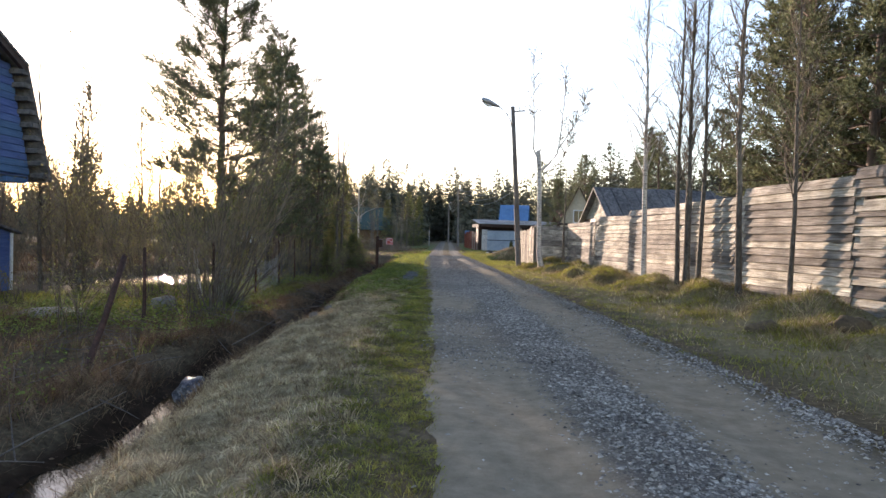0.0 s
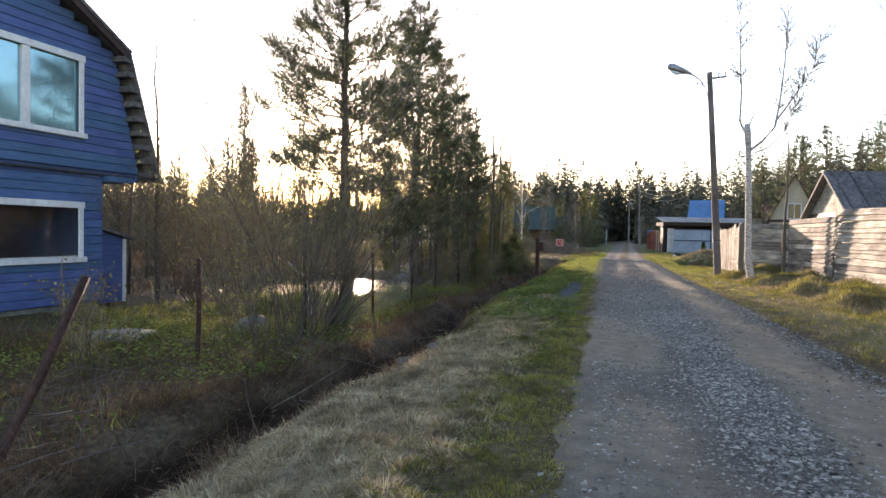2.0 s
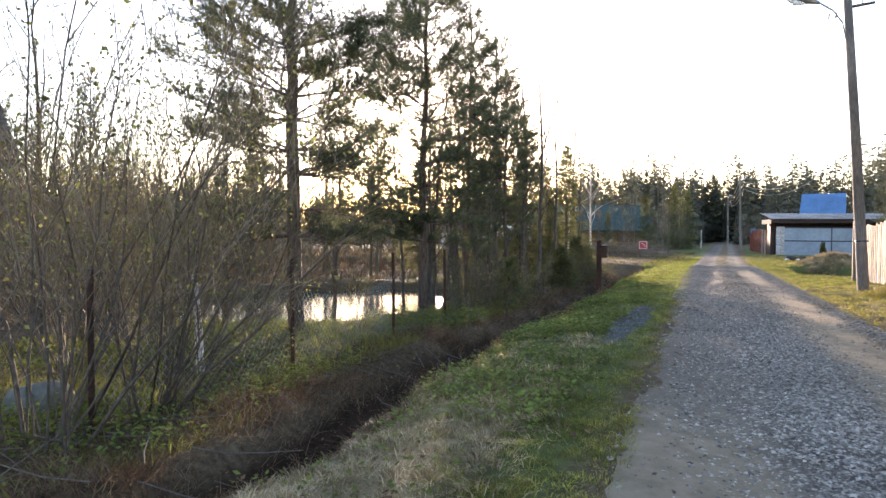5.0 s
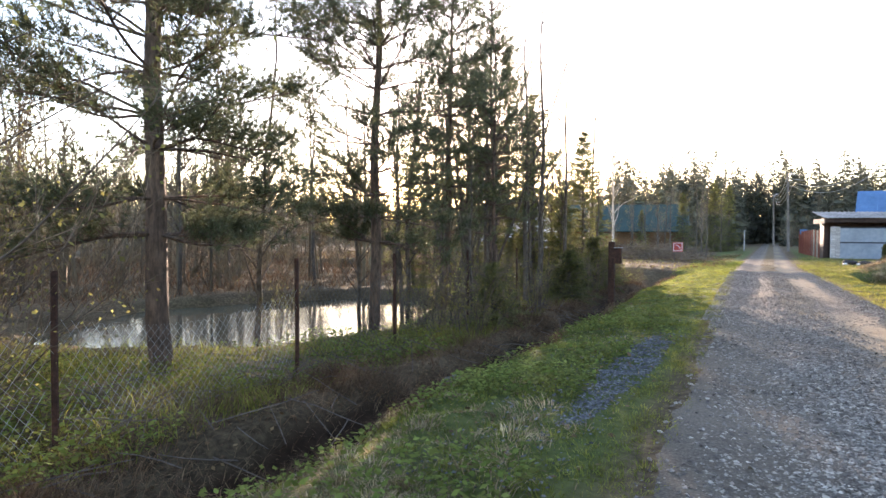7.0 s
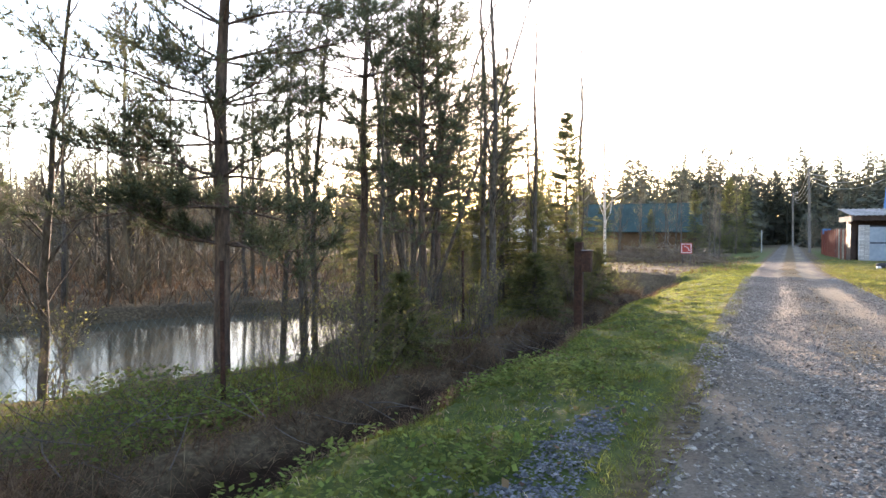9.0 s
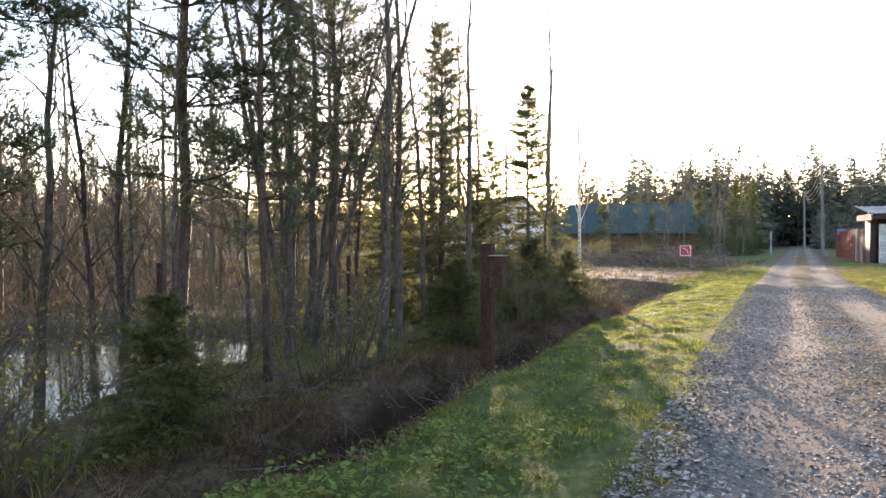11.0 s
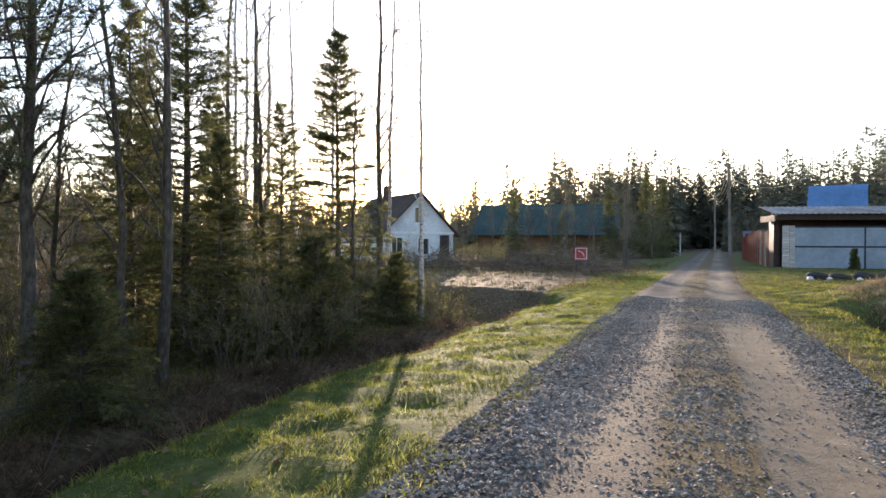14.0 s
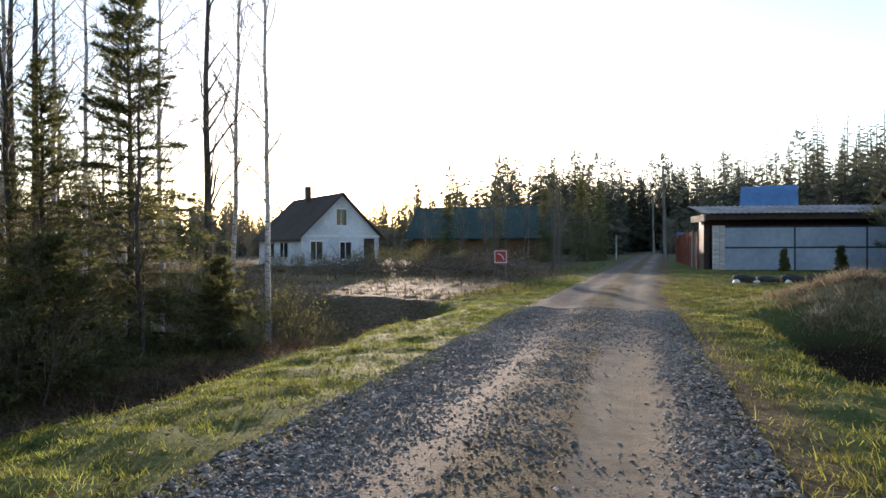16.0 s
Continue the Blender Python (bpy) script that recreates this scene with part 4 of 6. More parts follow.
def far_bare(seed, h, w):
    rng = np.random.RandomState(seed)
    b = Buf()
    tube(b, [(0, 0, -0.3), (rng.normal(0, 0.2), 0, h * 0.5), (0, 0, h)], np.array([0.10, 0.07, 0.01]), 4)
    a0, b0 = [], []
    for k in range(46):
        f = rng.uniform(0.2, 0.98)
        a, ln = rng.uniform(0, 6.28), w * (1.1 - f) ** 0.6 * rng.uniform(0.5, 1.1)
        p = limb(rng, (0, 0, f * h), (math.cos(a) * 0.6, math.sin(a) * 0.6, 1.0), ln, 2, 0, 0.1)
        a0 += [p[0], p[1] - (p[1] - p[0]) * 0.1]
        b0 += [p[1], p[2]]
        for g in range(7):
            q, d = along(p, rng.uniform(0.2, 1))
            a0.append(q)
            b0.append(q + side_way(rng, d, 0.5) * ln * rng.uniform(0.2, 0.45))
    splints(b, rng, a0, b0, 0.075)
    return b


M_FARGREEN = pbr("far_conifer", [(0.085, 0.092, 0.068), (0.145, 0.145, 0.105)], 0.5, 0.06, 0.3, rnd="island", rnd_amt=0.3, trans=0.4, bump=0, coord="World")
M_FARBARE = pbr("far_bare_wood", [(0.10, 0.085, 0.062), (0.21, 0.175, 0.115)], 0.5, 0.06, 0.3, rnd="island", rnd_amt=0.35, trans=0.1, bump=0, coord="World")
rng = np.random.RandomState(77)
HS = (15, 18, 16, 14, 12)
shapes = [far_spruce(1, 15, 2.6), far_spruce(2, 18, 2.8), far_pine(3, 16, 3.0), far_pine(4, 14, 3.4), far_spruce(5, 12, 2.4), far_spruce(6, 12, 3.6, 22), far_spruce(7, 12, 4.0, 22)]


def skyline(az):
    """How high the far trees stand above the horizon, in degrees, by the direction left of +y."""
    return np.interp(az, [-50, -13, -10, -6.5, -2.4, 4.3, 11.7, 16.9, 22.2, 25.5, 33, 40, 90], [11.0, 10.4, 9.6, 7.8, 7.9, 7.5, 8.8, 8.0, 6.0, 4.6, 4.4, 6.0, 7.0])


spots = []
for k in range(1000):
    az = rng.uniform(-48, 85)
    dist = rng.uniform(100, 165)
    x, y = -math.sin(radians(az)) * dist, 22 + math.cos(radians(az)) * dist
    if abs(x - float(road_left(y))) < 3.2 and y < 150:
        continue
    k2 = (0, 1, 4, 0, 1, 2, 1, 4, 0)[rng.randint(9)]
    top = dist * math.tan(radians(skyline(az))) * (rng.uniform(0.85, 1.08) if rng.uniform() < 0.25 else rng.uniform(0.55, 0.93))
    spots.append((k2, x, y, hz(x, y), max(0.25, top / HS[k2]), rng.uniform(0, 6.28)))
for k in range(480):                                      # young growth that closes the foot of the wood
    az, dist = radians(rng.uniform(-48, 85)), rng.uniform(94, 112)
    x, y = -math.sin(az) * dist, 22 + math.cos(az) * dist
    if abs(x - float(road_left(y))) < 3.0 or x > -30 and x < -8 and y < 98:
        continue
    spots.append(((0, 1, 4)[k % 3], x, y, hz(x, y), rng.uniform(0.22, 0.46), rng.uniform(0, 6.28)))
for k in range(340):
    az, dist = radians(rng.uniform(-48, 60)), rng.uniform(104, 160)
    x, y = -math.sin(az) * dist, 22 + math.cos(az) * dist
    if abs(x - float(road_left(y))) < 3.0 and y < 150:
        continue
    spots.append((5 + k % 2, x, y, hz(x, y), rng.uniform(0.22, 0.45), rng.uniform(0, 6.28)))
for k in range(200):                                       # the lane bends away; trees stand across its end
    x, y = rng.uniform(-26, 12), rng.uniform(150, 172)
    spots.append((k % 5, x, y, hz(x, y), rng.uniform(0.4, 1.05), rng.uniform(0, 6.28)))
scatter("far_conifer_wood", shapes, spots, M_FARGREEN, "far wood of dark spruces and pines", "wood")
shapes = [far_bare(1, 11, 2.6), far_bare(2, 9, 2.4), far_bare(3, 7, 2.2)]
spots = []
for k in range(420):
    az = radians(rng.uniform(-45, 95))
    dist = rng.uniform(88, 130) if az < radians(26) else rng.uniform(32, 95)
    x, y = -math.sin(az) * dist, 18 + math.cos(az) * dist
    if abs(x - float(road_left(y))) < 5 or (-30 < x < -8 and 42 < y < 76) or (x > 0 and y < 75) or (-28 < x < -7 and 78 < y < 95):
        continue
    k2 = rng.randint(3)
    far_ = math.hypot(x, y - 22)
    cap = far_ * math.tan(radians(float(skyline(math.degrees(math.atan2(-x, y - 22)))) * 0.85)) / (11, 9, 7)[k2]
    spots.append((k2, x, y, hz(x, y), min(cap, rng.uniform(0.5, 0.95)), rng.uniform(0, 6.28)))
scatter("far_bare_wood", shapes, spots, M_FARBARE, "far thicket of bare grey-brown trees", "wood")
def far_bush(seed, h):
    rng = np.random.RandomState(seed)
    b = Buf()
    a0, b0 = [], []
    for k in range(14):
        a = rng.uniform(0, 6.28)
        p = limb(rng, (0, 0, -0.1), (math.cos(a) * 0.45, math.sin(a) * 0.45, 1.0), h * rng.uniform(0.5, 1.0), 3, -0.1, 0.12)
        a0 += list(p[:-1])
        b0 += list(p[1:])
        for g in range(14):
            q, d = along(p, rng.uniform(0.2, 1))
            a0.append(q)
            b0.append(q + side_way(rng, d, 0.6) * h * rng.uniform(0.08, 0.18))
    splints(b, rng, a0, b0, 0.045)
    return b


shapes += [far_bush(11, 4.0), far_bush(12, 3.2), far_bush(13, 4.6)]
spots = []
for k in range(210):
    x, y = rng.uniform(-40, -13), rng.uniform(4, 46)
    if x > -15 and 19 < y < 32 or x > -18.5 and y < 19:
        continue
    spots.append((3 + rng.randint(3), x, y, hz(x, y), rng.uniform(0.3, 0.75), rng.uniform(0, 6.28)))
for k in range(330):
    az, dist = radians(rng.uniform(-40, 40)), rng.uniform(92, 108)
    x, y = -math.sin(az) * dist, 22 + math.cos(az) * dist
    if abs(x - float(road_left(y))) < 3.0:
        continue
    spots.append((3 + rng.randint(3), x, y, hz(x, y), rng.uniform(0.8, 1.5), rng.uniform(0, 6.28)))
scatter("bush_thicket", shapes, spots, M_FARBARE, "brown thicket of bare bushes beyond the pond", "thicket")
spots = []
for k in range(230):
    x, y = rng.uniform(-42, -13), rng.uniform(8, 46)
    if x > -15 and 19 < y < 32 or x > -18 and y < 19:
        continue
    spots.append((rng.randint(3), x, y, hz(x, y), rng.uniform(0.40, 0.80), rng.uniform(0, 6.28)))
scatter("pond_thicket", shapes, spots, M_FARBARE, "thicket of bare saplings beyond the pond", "wood")


# ---- plank fence ----
def fence_run(name, a, b, za, zb, ha, hb, sections, rows, label):
    """Sections of overlapping boards from a to b, each a step higher than the last."""
    f = thing(name, label, "fence")
    a, b = np.array(a, float), np.array(b, float)
    d = (b - a) / np.linalg.norm(b - a)
    ang = math.degrees(math.atan2(d[1], d[0]))
    total = np.linalg.norm(b - a)
    rng = np.random.RandomState(len(name) + sections)
    for s in range(sections):
        t0, t1 = s / sections, (s + 1) / sections
        ln = total / sections
        g = (s + 0.5) / sections
        base, top = za + (zb - za) * g, za + ha + (zb + hb - za - ha) * g
        step = (top - base) / rows
        p = a + (b - a) * t0
        out = 0.025 * (s % 2)
        for r in range(rows):
            bu = Buf()
            w = step * 1.22
            e0, e1 = rng.uniform(-0.06, 0.02), ln + rng.uniform(-0.02, 0.06)
            prof = [(-0.006, 0), (0.020, 0), (0.016, w), (-0.006, w)]
            v = [(e, q[0], q[1]) for e in (e0, (e0 + e1) / 2, e1) for q in prof]
            v[4:8] = [(x, y + rng.normal(0, 0.004), z + rng.normal(0, 0.006)) for x, y, z in v[4:8]]
            q = [(k + m, k + (m + 1) % 4, k + 4 + (m + 1) % 4, k + 4 + m) for k in (0, 4) for m in range(4)] + [(0, 1, 2, 3), (8, 11, 10, 9)]
            bu.add(v, None, q)
            ob = part("board", bu, M_FENCE, f)
            ob.matrix_basis = pose(p[0], p[1], base + r * step + rng.normal(0, 0.006), 13 + rng.normal(0, 2.0), rng.normal(0, 0.45), ang) @ pose(0, -out, 0)
        bu = Buf()
        tube(bu, [(0, -0.12, base - 0.5), (0, -0.12, top - 0.05)], 0.06, 7, True)
        ob = part("post", bu, M_POST, f)
        ob.matrix_basis = pose(p[0], p[1], 0, 0, 0, ang)
    return f


fence_run("plank_fence", (9.9, -5.5), (4.85, 27.0), 0.22, 0.06, 3.1, 1.80, 11, 15, "grey weathered fence of overlapping horizontal boards in stepped sections")
fence_run("plank_fence", (4.83, 27.05), (3.75, 28.4), 0.02, 0.02, 1.76, 1.74, 1, 13, "short dark return of the weathered board fence")


def board_gate():
    """Upright pale boards that lead away from the fence corner."""
    g = thing("board_gate", "pale upright-board gate with a capped post", "gate")
    a, b = np.array((3.7, 28.45)), np.array((3.45, 33.2))
    n = 24
    rng = np.random.RandomState(8)
    for i in range(n):
        p = a + (b - a) * (i + 0.5) / n
        w = np.linalg.norm(b - a) / n * 0.46
        z = hz(p[0], p[1])
        boxpart("board", (p[0] - 0.012, p[1] - w, z + 0.10), (p[0] + 0.012, p[1] + w, z + 1.66 + rng.normal(0, 0.02)), M_FENCE, g)
    for z in (0.45, 1.35):
        boxpart("rail", (3.60, 28.45, z), (3.65, 33.2, z + 0.09), M_POST, g, 0.01)
    for p in (a, b):
        boxpart("post", (p[0] - 0.09, p[1] - 0.09, -0.3), (p[0] + 0.07, p[1] + 0.07, 1.80), M_POST, g, 0.015)


board_gate()


# ---- blue gambrel house ----
def house_window(parent, x, y0, y1, z0, z1, panes, glass):
    """A window set into the wall plane x, with casing, frame, mullions and panes."""
    w = part("window", Buf_box((x - 0.09, y0 + 0.07, z0 + 0.07), (x - 0.05, y1 - 0.07, z0 + 0.10)), M_WHITE, parent, "white-framed window")
    c = 0.11
    for name, lo, hi in (("casing", (x + 0.005, y0 - 0.02, z1 - c), (x + 0.05, y1 + 0.02, z1 + 0.02)), ("sill", (x + 0.005, y0 - 0.04, z0 - 0.03), (x + 0.09, y1 + 0.04, z0 + c * 0.7)),
                         ("casing", (x + 0.004, y0, z0 + c * 0.7), (x + 0.045, y0 + c, z1 - c)), ("casing", (x + 0.004, y1 - c, z0 + c * 0.7), (x + 0.045, y1, z1 - c))):
        boxpart(name, lo, hi, M_WHITE, w, 0.008)
    for k in range(1, panes):
        ym = y0 + (y1 - y0) * k / panes
        boxpart("mullion", (x - 0.05, ym - 0.08, z0 + c * 0.7), (x + 0.03, ym + 0.08, z1 - c), M_WHITE, w, 0.008)
    for k in range(panes):
        a, b2 = y0 + (y1 - y0) * k / panes + 0.09, y0 + (y1 - y0) * (k + 1) / panes - 0.09
        p = boxpart("pane", (x - 0.045, a, z0 + 0.07), (x - 0.035, b2, z1 - 0.07), glass, w)
        p.visible_shadow = False


def Buf_box(lo, hi):
    b = Buf()
    box(b, lo, hi)
    return b


def blue_house():
    h = thing("wooden_house", "blue-painted timber house with gambrel roof and white windows", "house")
    X, YC = -10.35, 11.9                         # gable plane, middle of the gable
    wins = [(12.72, 15.15, 3.13, 4.75), (13.25, 15.2, 0.62, 1.80), (8.6, 11.0, 3.13, 4.75), (8.6, 10.5, 0.62, 1.80)]

    def half(z):
        if z < 2.42:
            return 3.78
        if z < 5.0:
            return 4.72 - (z - 2.42) / 2.58 * 0.70
        return max(0.05, 4.02 - (z - 5.0) / 0.54)
    z = -0.25
    while z < 7.0:
        w = 0.172
        zz = min(z + w, 7.1)
        hw = half(z + w * 0.6)
        cuts = sorted((a, b2) for a, b2, c, d in wins if z + w * 0.5 > c and z + w * 0.5 < d)
        y = YC - hw
        out = 0.0 if z < 2.42 else 0.06
        for a, b2 in cuts + [(YC + hw, None)]:
            if a - y > 0.05:
                b = Buf()
                prism(b, [(X - 0.14, z), (X + out, z), (X + out + 0.014, z + 0.02), (X + out + 0.003, zz - 0.012), (X + out - 0.012, zz), (X - 0.14, zz)], y, a, 1)
                b.v[0] = b.v[0][:, [0, 1, 2]]
                part("plank", b, M_BLUE, h)
            if b2 is not None:
                y = b2
        z += w
    for a, b2, c, d in wins:
        house_window(h, X + (0.06 if c > 2.4 else 0.0), a, b2, c, d, 2 if c > 2.4 else 1, M_SKYGLASS if c > 2.4 else M_GLASS)
    boxpart("belt_rail", (X + 0.02, YC - 4.6, 2.40), (X + 0.10, YC + 4.55, 2.45), M_DARK, h, 0.01)
    for y in (YC + 3.95, YC - 3.95):
        boxpart("bracket", (X - 0.4, y - 0.16, 2.28), (X + 0.16, y + 0.5 if y > YC else y + 0.16, 2.40), M_BLUE, h, 0.01)
    # side walls, back wall, floors
    for y in (YC + 3.66, YC - 3.78):
        boxpart("side_wall", (X - 7.5, y, -0.25), (X - 0.15, y + 0.12, 2.42), M_BLUE, h)
    boxpart("back_wall", (X - 7.5, YC - 3.7, -0.25), (X - 7.4, YC + 3.7, 6.2), M_INSIDE, h)
    boxpart("floor", (X - 7.4, YC - 4.6, 2.30), (X - 0.16, YC + 4.6, 2.42), M_INSIDE, h)
    boxpart("foundation", (X - 7.3, YC - 3.7, -0.7), (X - 0.05, YC + 3.7, -0.25), M_BOULDER, h)
    # roof: two slopes a side, shingled edge with stepped courses
    pts = [(YC + 4.95, 2.35), (YC + 4.10, 5.05), (YC, 7.35)]
    for sgn in (1, -1):
        for k in range(2):
            (ya, za), (yb, zb) = pts[k], pts[k + 1]
            b = Buf()
            prism(b, [(YC + sgn * (ya - YC), za), (YC + sgn * (yb - YC), zb), (YC + sgn * (yb - YC), zb + 0.08), (YC + sgn * (ya - YC + 0.07), za + 0.03)], X - 7.8, X + 0.42, 0)
            part("roof_slope", b, M_SLATE, h)
            if k == 0:
                n = 9
                for i in range(n):
                    t = (i + 0.5) / n
                    y, zc = ya + (yb - ya) * t, za + (zb - za) * t
                    boxpart("shingle_course", (X + 0.06, YC + sgn * (y - YC) - (0.20 if sgn > 0 else 0.02), zc - 0.06), (X + 0.40, YC + sgn * (y - YC) + (0.02 if sgn > 0 else 0.20), zc + 0.05), M_SLATE, h, 0.01)
        b = Buf()
        (ya, za), (yb, zb) = pts[1], pts[2]
        prism(b, [(YC + sgn * (ya - YC), za - 0.16), (YC + sgn * (yb - YC), zb - 0.16), (YC + sgn * (yb - YC), zb - 0.002), (YC + sgn * (ya - YC), za - 0.002)], X + 0.30, X + 0.40, 0)
        part("barge_board", b, M_BROWNMETAL, h)
    # lean-to at the back corner
    b = Buf()
    prism(b, [(15.69, -0.4), (16.75, -0.4), (16.75, 1.05), (15.69, 1.33)], X - 2.2, X - 0.5, 0)
    part("lean_to", b, M_BLUE, h)
    b = Buf()
    prism(b, [(15.69, 1.34), (16.95, 1.02), (16.95, 1.08), (15.69, 1.40)], X - 2.3, X - 0.35, 0)
    part("lean_to_roof", b, M_SLATE, h)
    boxpart("corner_trim", (X - 0.50, 16.70, -0.4), (X - 0.47, 16.78, 1.05), M_WHITE, h)


blue_house()


# ---- utility poles and wires ----
def utility_pole(base, top, lamp, r=0.13):
    p = thing("utility_pole", "dark wooden utility pole" + (" carrying a grey street lamp" if lamp else " with a cross-arm"), "pole")
    base, top = np.array(base, float), np.array(top, float)
    b = Buf()
    tube(b, [base - (0, 0, 0.4), base * 0.5 + top * 0.5, top], np.array([r, r * 0.85, r * 0.68]), 10, True)
    part("shaft", b, M_POLE, p, smooth=True)
    b = Buf()
    tube(b, [top + (-0.05, 0, -0.22), top + (0.55, 0.05, -0.16)], 0.035, 6, True)
    part("cross_arm", b, M_POLE, p)
    for dx in (0.30, 0.50):
        b = Buf()
        tube(b, [top + (dx, 0.03, -0.16), top + (dx, 0.03, -0.05), top + (dx, 0.03, 0.02)], np.array([0.018, 0.035, 0.02]), 7, True)
        part("insulator", b, M_WHITE, p)
    if lamp:
        b = Buf()
        tube(b, [top + (-0.02, 0, -0.95), top + (-0.10, -0.02, -0.55), top + (-0.30, -0.05, -0.25), top + (-0.62, -0.12, -0.02)], 0.022, 6, True)
        part("lamp_arm", b, M_METAL, p)
        b = Buf()
        c, d = top + (-0.58, -0.12, -0.05), unit(np.array((-1.0, -0.25, 0.36)))
        tube(b, [c, c + d * 0.10, c + d * 0.28, c + d * 0.62, c + d * 0.82, c + d * 0.86], np.array([0.04, 0.06, 0.10, 0.135, 0.10, 0.02]), 10, True)
        head = part("lamp_head", b, M_METAL, p, "grey street lamp head", True)
        b = Buf()
        tube(b, [c + d * 0.36 + (0, 0, -0.10), c + d * 0.55 + (0, 0, -0.15), c + d * 0.74 + (0, 0, -0.11)], np.array([0.04, 0.07, 0.04]), 8, True)
        part("lens", b, M_WHITE, head)
        for dx in (-0.22, -0.36):
            b = Buf()
            tube(b, [top + (dx, 0, -0.30), top + (dx - 0.02, 0, -0.42)], 0.03, 7, True)
            part("insulator", b, M_WHITE, p)
        boxpart("band", (base[0] * 0.82 + top[0] * 0.18 - 0.13, base[1] * 0.82 + top[1] * 0.18 - 0.13, 1.22), (base[0] * 0.82 + top[0] * 0.18 + 0.13, base[1] * 0.82 + top[1] * 0.18 + 0.13, 1.26), M_DARK, p, 0.01)
    return p


utility_pole((3.06, 28.8, -0.05), (2.54, 28.46, 6.98), True)
utility_pole((-0.15, 80.5, 0.0), (-0.32, 80.5, 7.35), False, 0.14)
utility_pole((-2.2, 112.0, 0.2), (-2.3, 112.0, 7.4), False, 0.14)


def wire(a, b, sag, label):
    a, b = np.array(a, float), np.array(b, float)
    t = np.linspace(0, 1, 16)[:, None]
    bu = Buf()
    tube(bu, a + (b - a) * t - np.array([0, 0, 1.0]) * sag * 4 * t * (1 - t), 0.02, 4)
    tagged(part("overhead_wire", bu, M_GALV), label, "wire")


for k in range(4):
    wire((-0.32 + 0.12 * k, 80.5, 7.2 - 0.35 * k), (7.5, 76.0 + k, 9.2 - 0.3 * k), 0.9 + 0.25 * k, "thin sagging overhead wire between pole and house")
    wire((-0.32 + 0.12 * k, 80.5, 7.2 - 0.35 * k), (-2.3 + 0.1 * k, 112.0, 7.2 - 0.35 * k), 0.9, "thin sagging overhead wire between two poles")


# ---- post with a steel box ----
def meter_post():
    p = thing("meter_post", "rust-brown post with a small steel box on the verge", "post")
    x, y = -3.19, 28.35
    z = hz(x, y)
    boxpart("post", (x - 0.068, y - 0.05, z - 0.25), (x + 0.068, y + 0.05, 1.19), M_RUST, p, 0.012)
    q = boxpart("box", (x + 0.07, y - 0.10, 0.71), (x + 0.225, y + 0.02, 1.05), M_RUST, p, 0.012)
    boxpart("lid", (x + 0.07, y - 0.12, 1.052), (x + 0.245, y + 0.025, 1.064), M_METAL, q, 0.006, "bare metal lid")


meter_post()


# ---- garage with pale sliding gates, brick pier and board fence ----
def garage():
    g = thing("garage", "low garage with brown fascia, corrugated roof and pale blue sheet gates", "garage", at=pose(2.0, 60.5, 0, 0, 0, 15))
    # local x along the front, y to the back
    zc = hz(2.0, 60.5)
    for k in range(6):
        x0 = 0.85 + k * 3.05
        for z0, z1 in ((0.0, 0.98), (1.06, 1.92)):
            boxpart("gate_sheet", (x0, -0.02, zc + z0), (x0 + 2.98, 0.02, zc + z1), M_GATE, g, 0.004)
        boxpart("gate_strip", (x0, -0.03, zc + 0.98), (x0 + 2.98, 0.03, zc + 1.06), M_DARK, g)
        boxpart("gate_strip", (x0, -0.03, zc + 1.92), (x0 + 2.98, 0.03, zc + 2.00), M_DARK, g)
        boxpart("gate_stile", (x0 + 2.98, -0.035, zc - 0.05), (x0 + 3.05, 0.035, zc + 2.0), M_DARK, g)
    # brick pier
    rows = 27
    for r in range(rows):
        for c in range(2):
            o = 0.13 if r % 2 else 0.0
            x0 = 0.34 + c * 0.25 + (o if c == 0 else o * 0)
            boxpart("brick", (x0 if c or not o else 0.34, -0.10, zc - 0.05 + r * 0.077), (x0 + 0.235 if not (o and c == 0) else 0.34 + 0.235, 0.14, zc - 0.05 + r * 0.077 + 0.067), M_BRICK, g)
    boxpart("mortar_core", (0.35, -0.09, zc - 0.1), (0.81, 0.13, zc + 2.03), M_BOULDER, g)
    boxpart("wall", (0.06, 0.45, zc - 0.2), (0.32, 1.15, zc + 2.35), M_BROWNMETAL, g)
    boxpart("wall", (0.35, 1.2, zc + 1.9), (9.4, 1.3, zc + 2.5), M_BROWNMETAL, g)
    boxpart("wall", (0.35, 1.6, zc - 0.2), (9.4, 1.7, zc + 2.9), M_BROWNMETAL, g)
    boxpart("fascia", (-0.1, -0.35, zc + 2.28), (9.3, -0.28, zc + 2.56), M_BROWNMETAL, g, 0.01)
    boxpart("fascia", (-0.17, -0.35, zc + 2.22), (-0.10, 1.7, zc + 2.52), M_POST, g, 0.01, "weathered end board")
    b = Buf()
    xs = np.linspace(-0.22, 9.6, 150)
    wave = 0.025 * np.sin(np.arange(150) * 2 * math.pi / 4)
    v = np.concatenate([np.stack([xs, xs * 0 + y, zc + z + wave + dz], 1) for y, z in ((-0.55, 2.56), (1.9, 3.02)) for dz in (0.0, 0.012)])
    q = [(i, i + 1, 300 + i + 1, 300 + i) for i in range(149)] + [(150 + i, 450 + i, 450 + i + 1, 150 + i + 1) for i in range(149)] + [(i, 150 + i, 150 + i + 1, i + 1) for i in range(149)]
    b.add(v, None, q)
    part("corrugated_roof", b, M_CORR, g)
    # brown building behind the fence line, to the right
    boxpart("boundary_plinth", (0.8, 0.03, zc - 0.15), (19.2, 0.20, zc + 0.0), M_BOULDER, g)
    return g


garage()


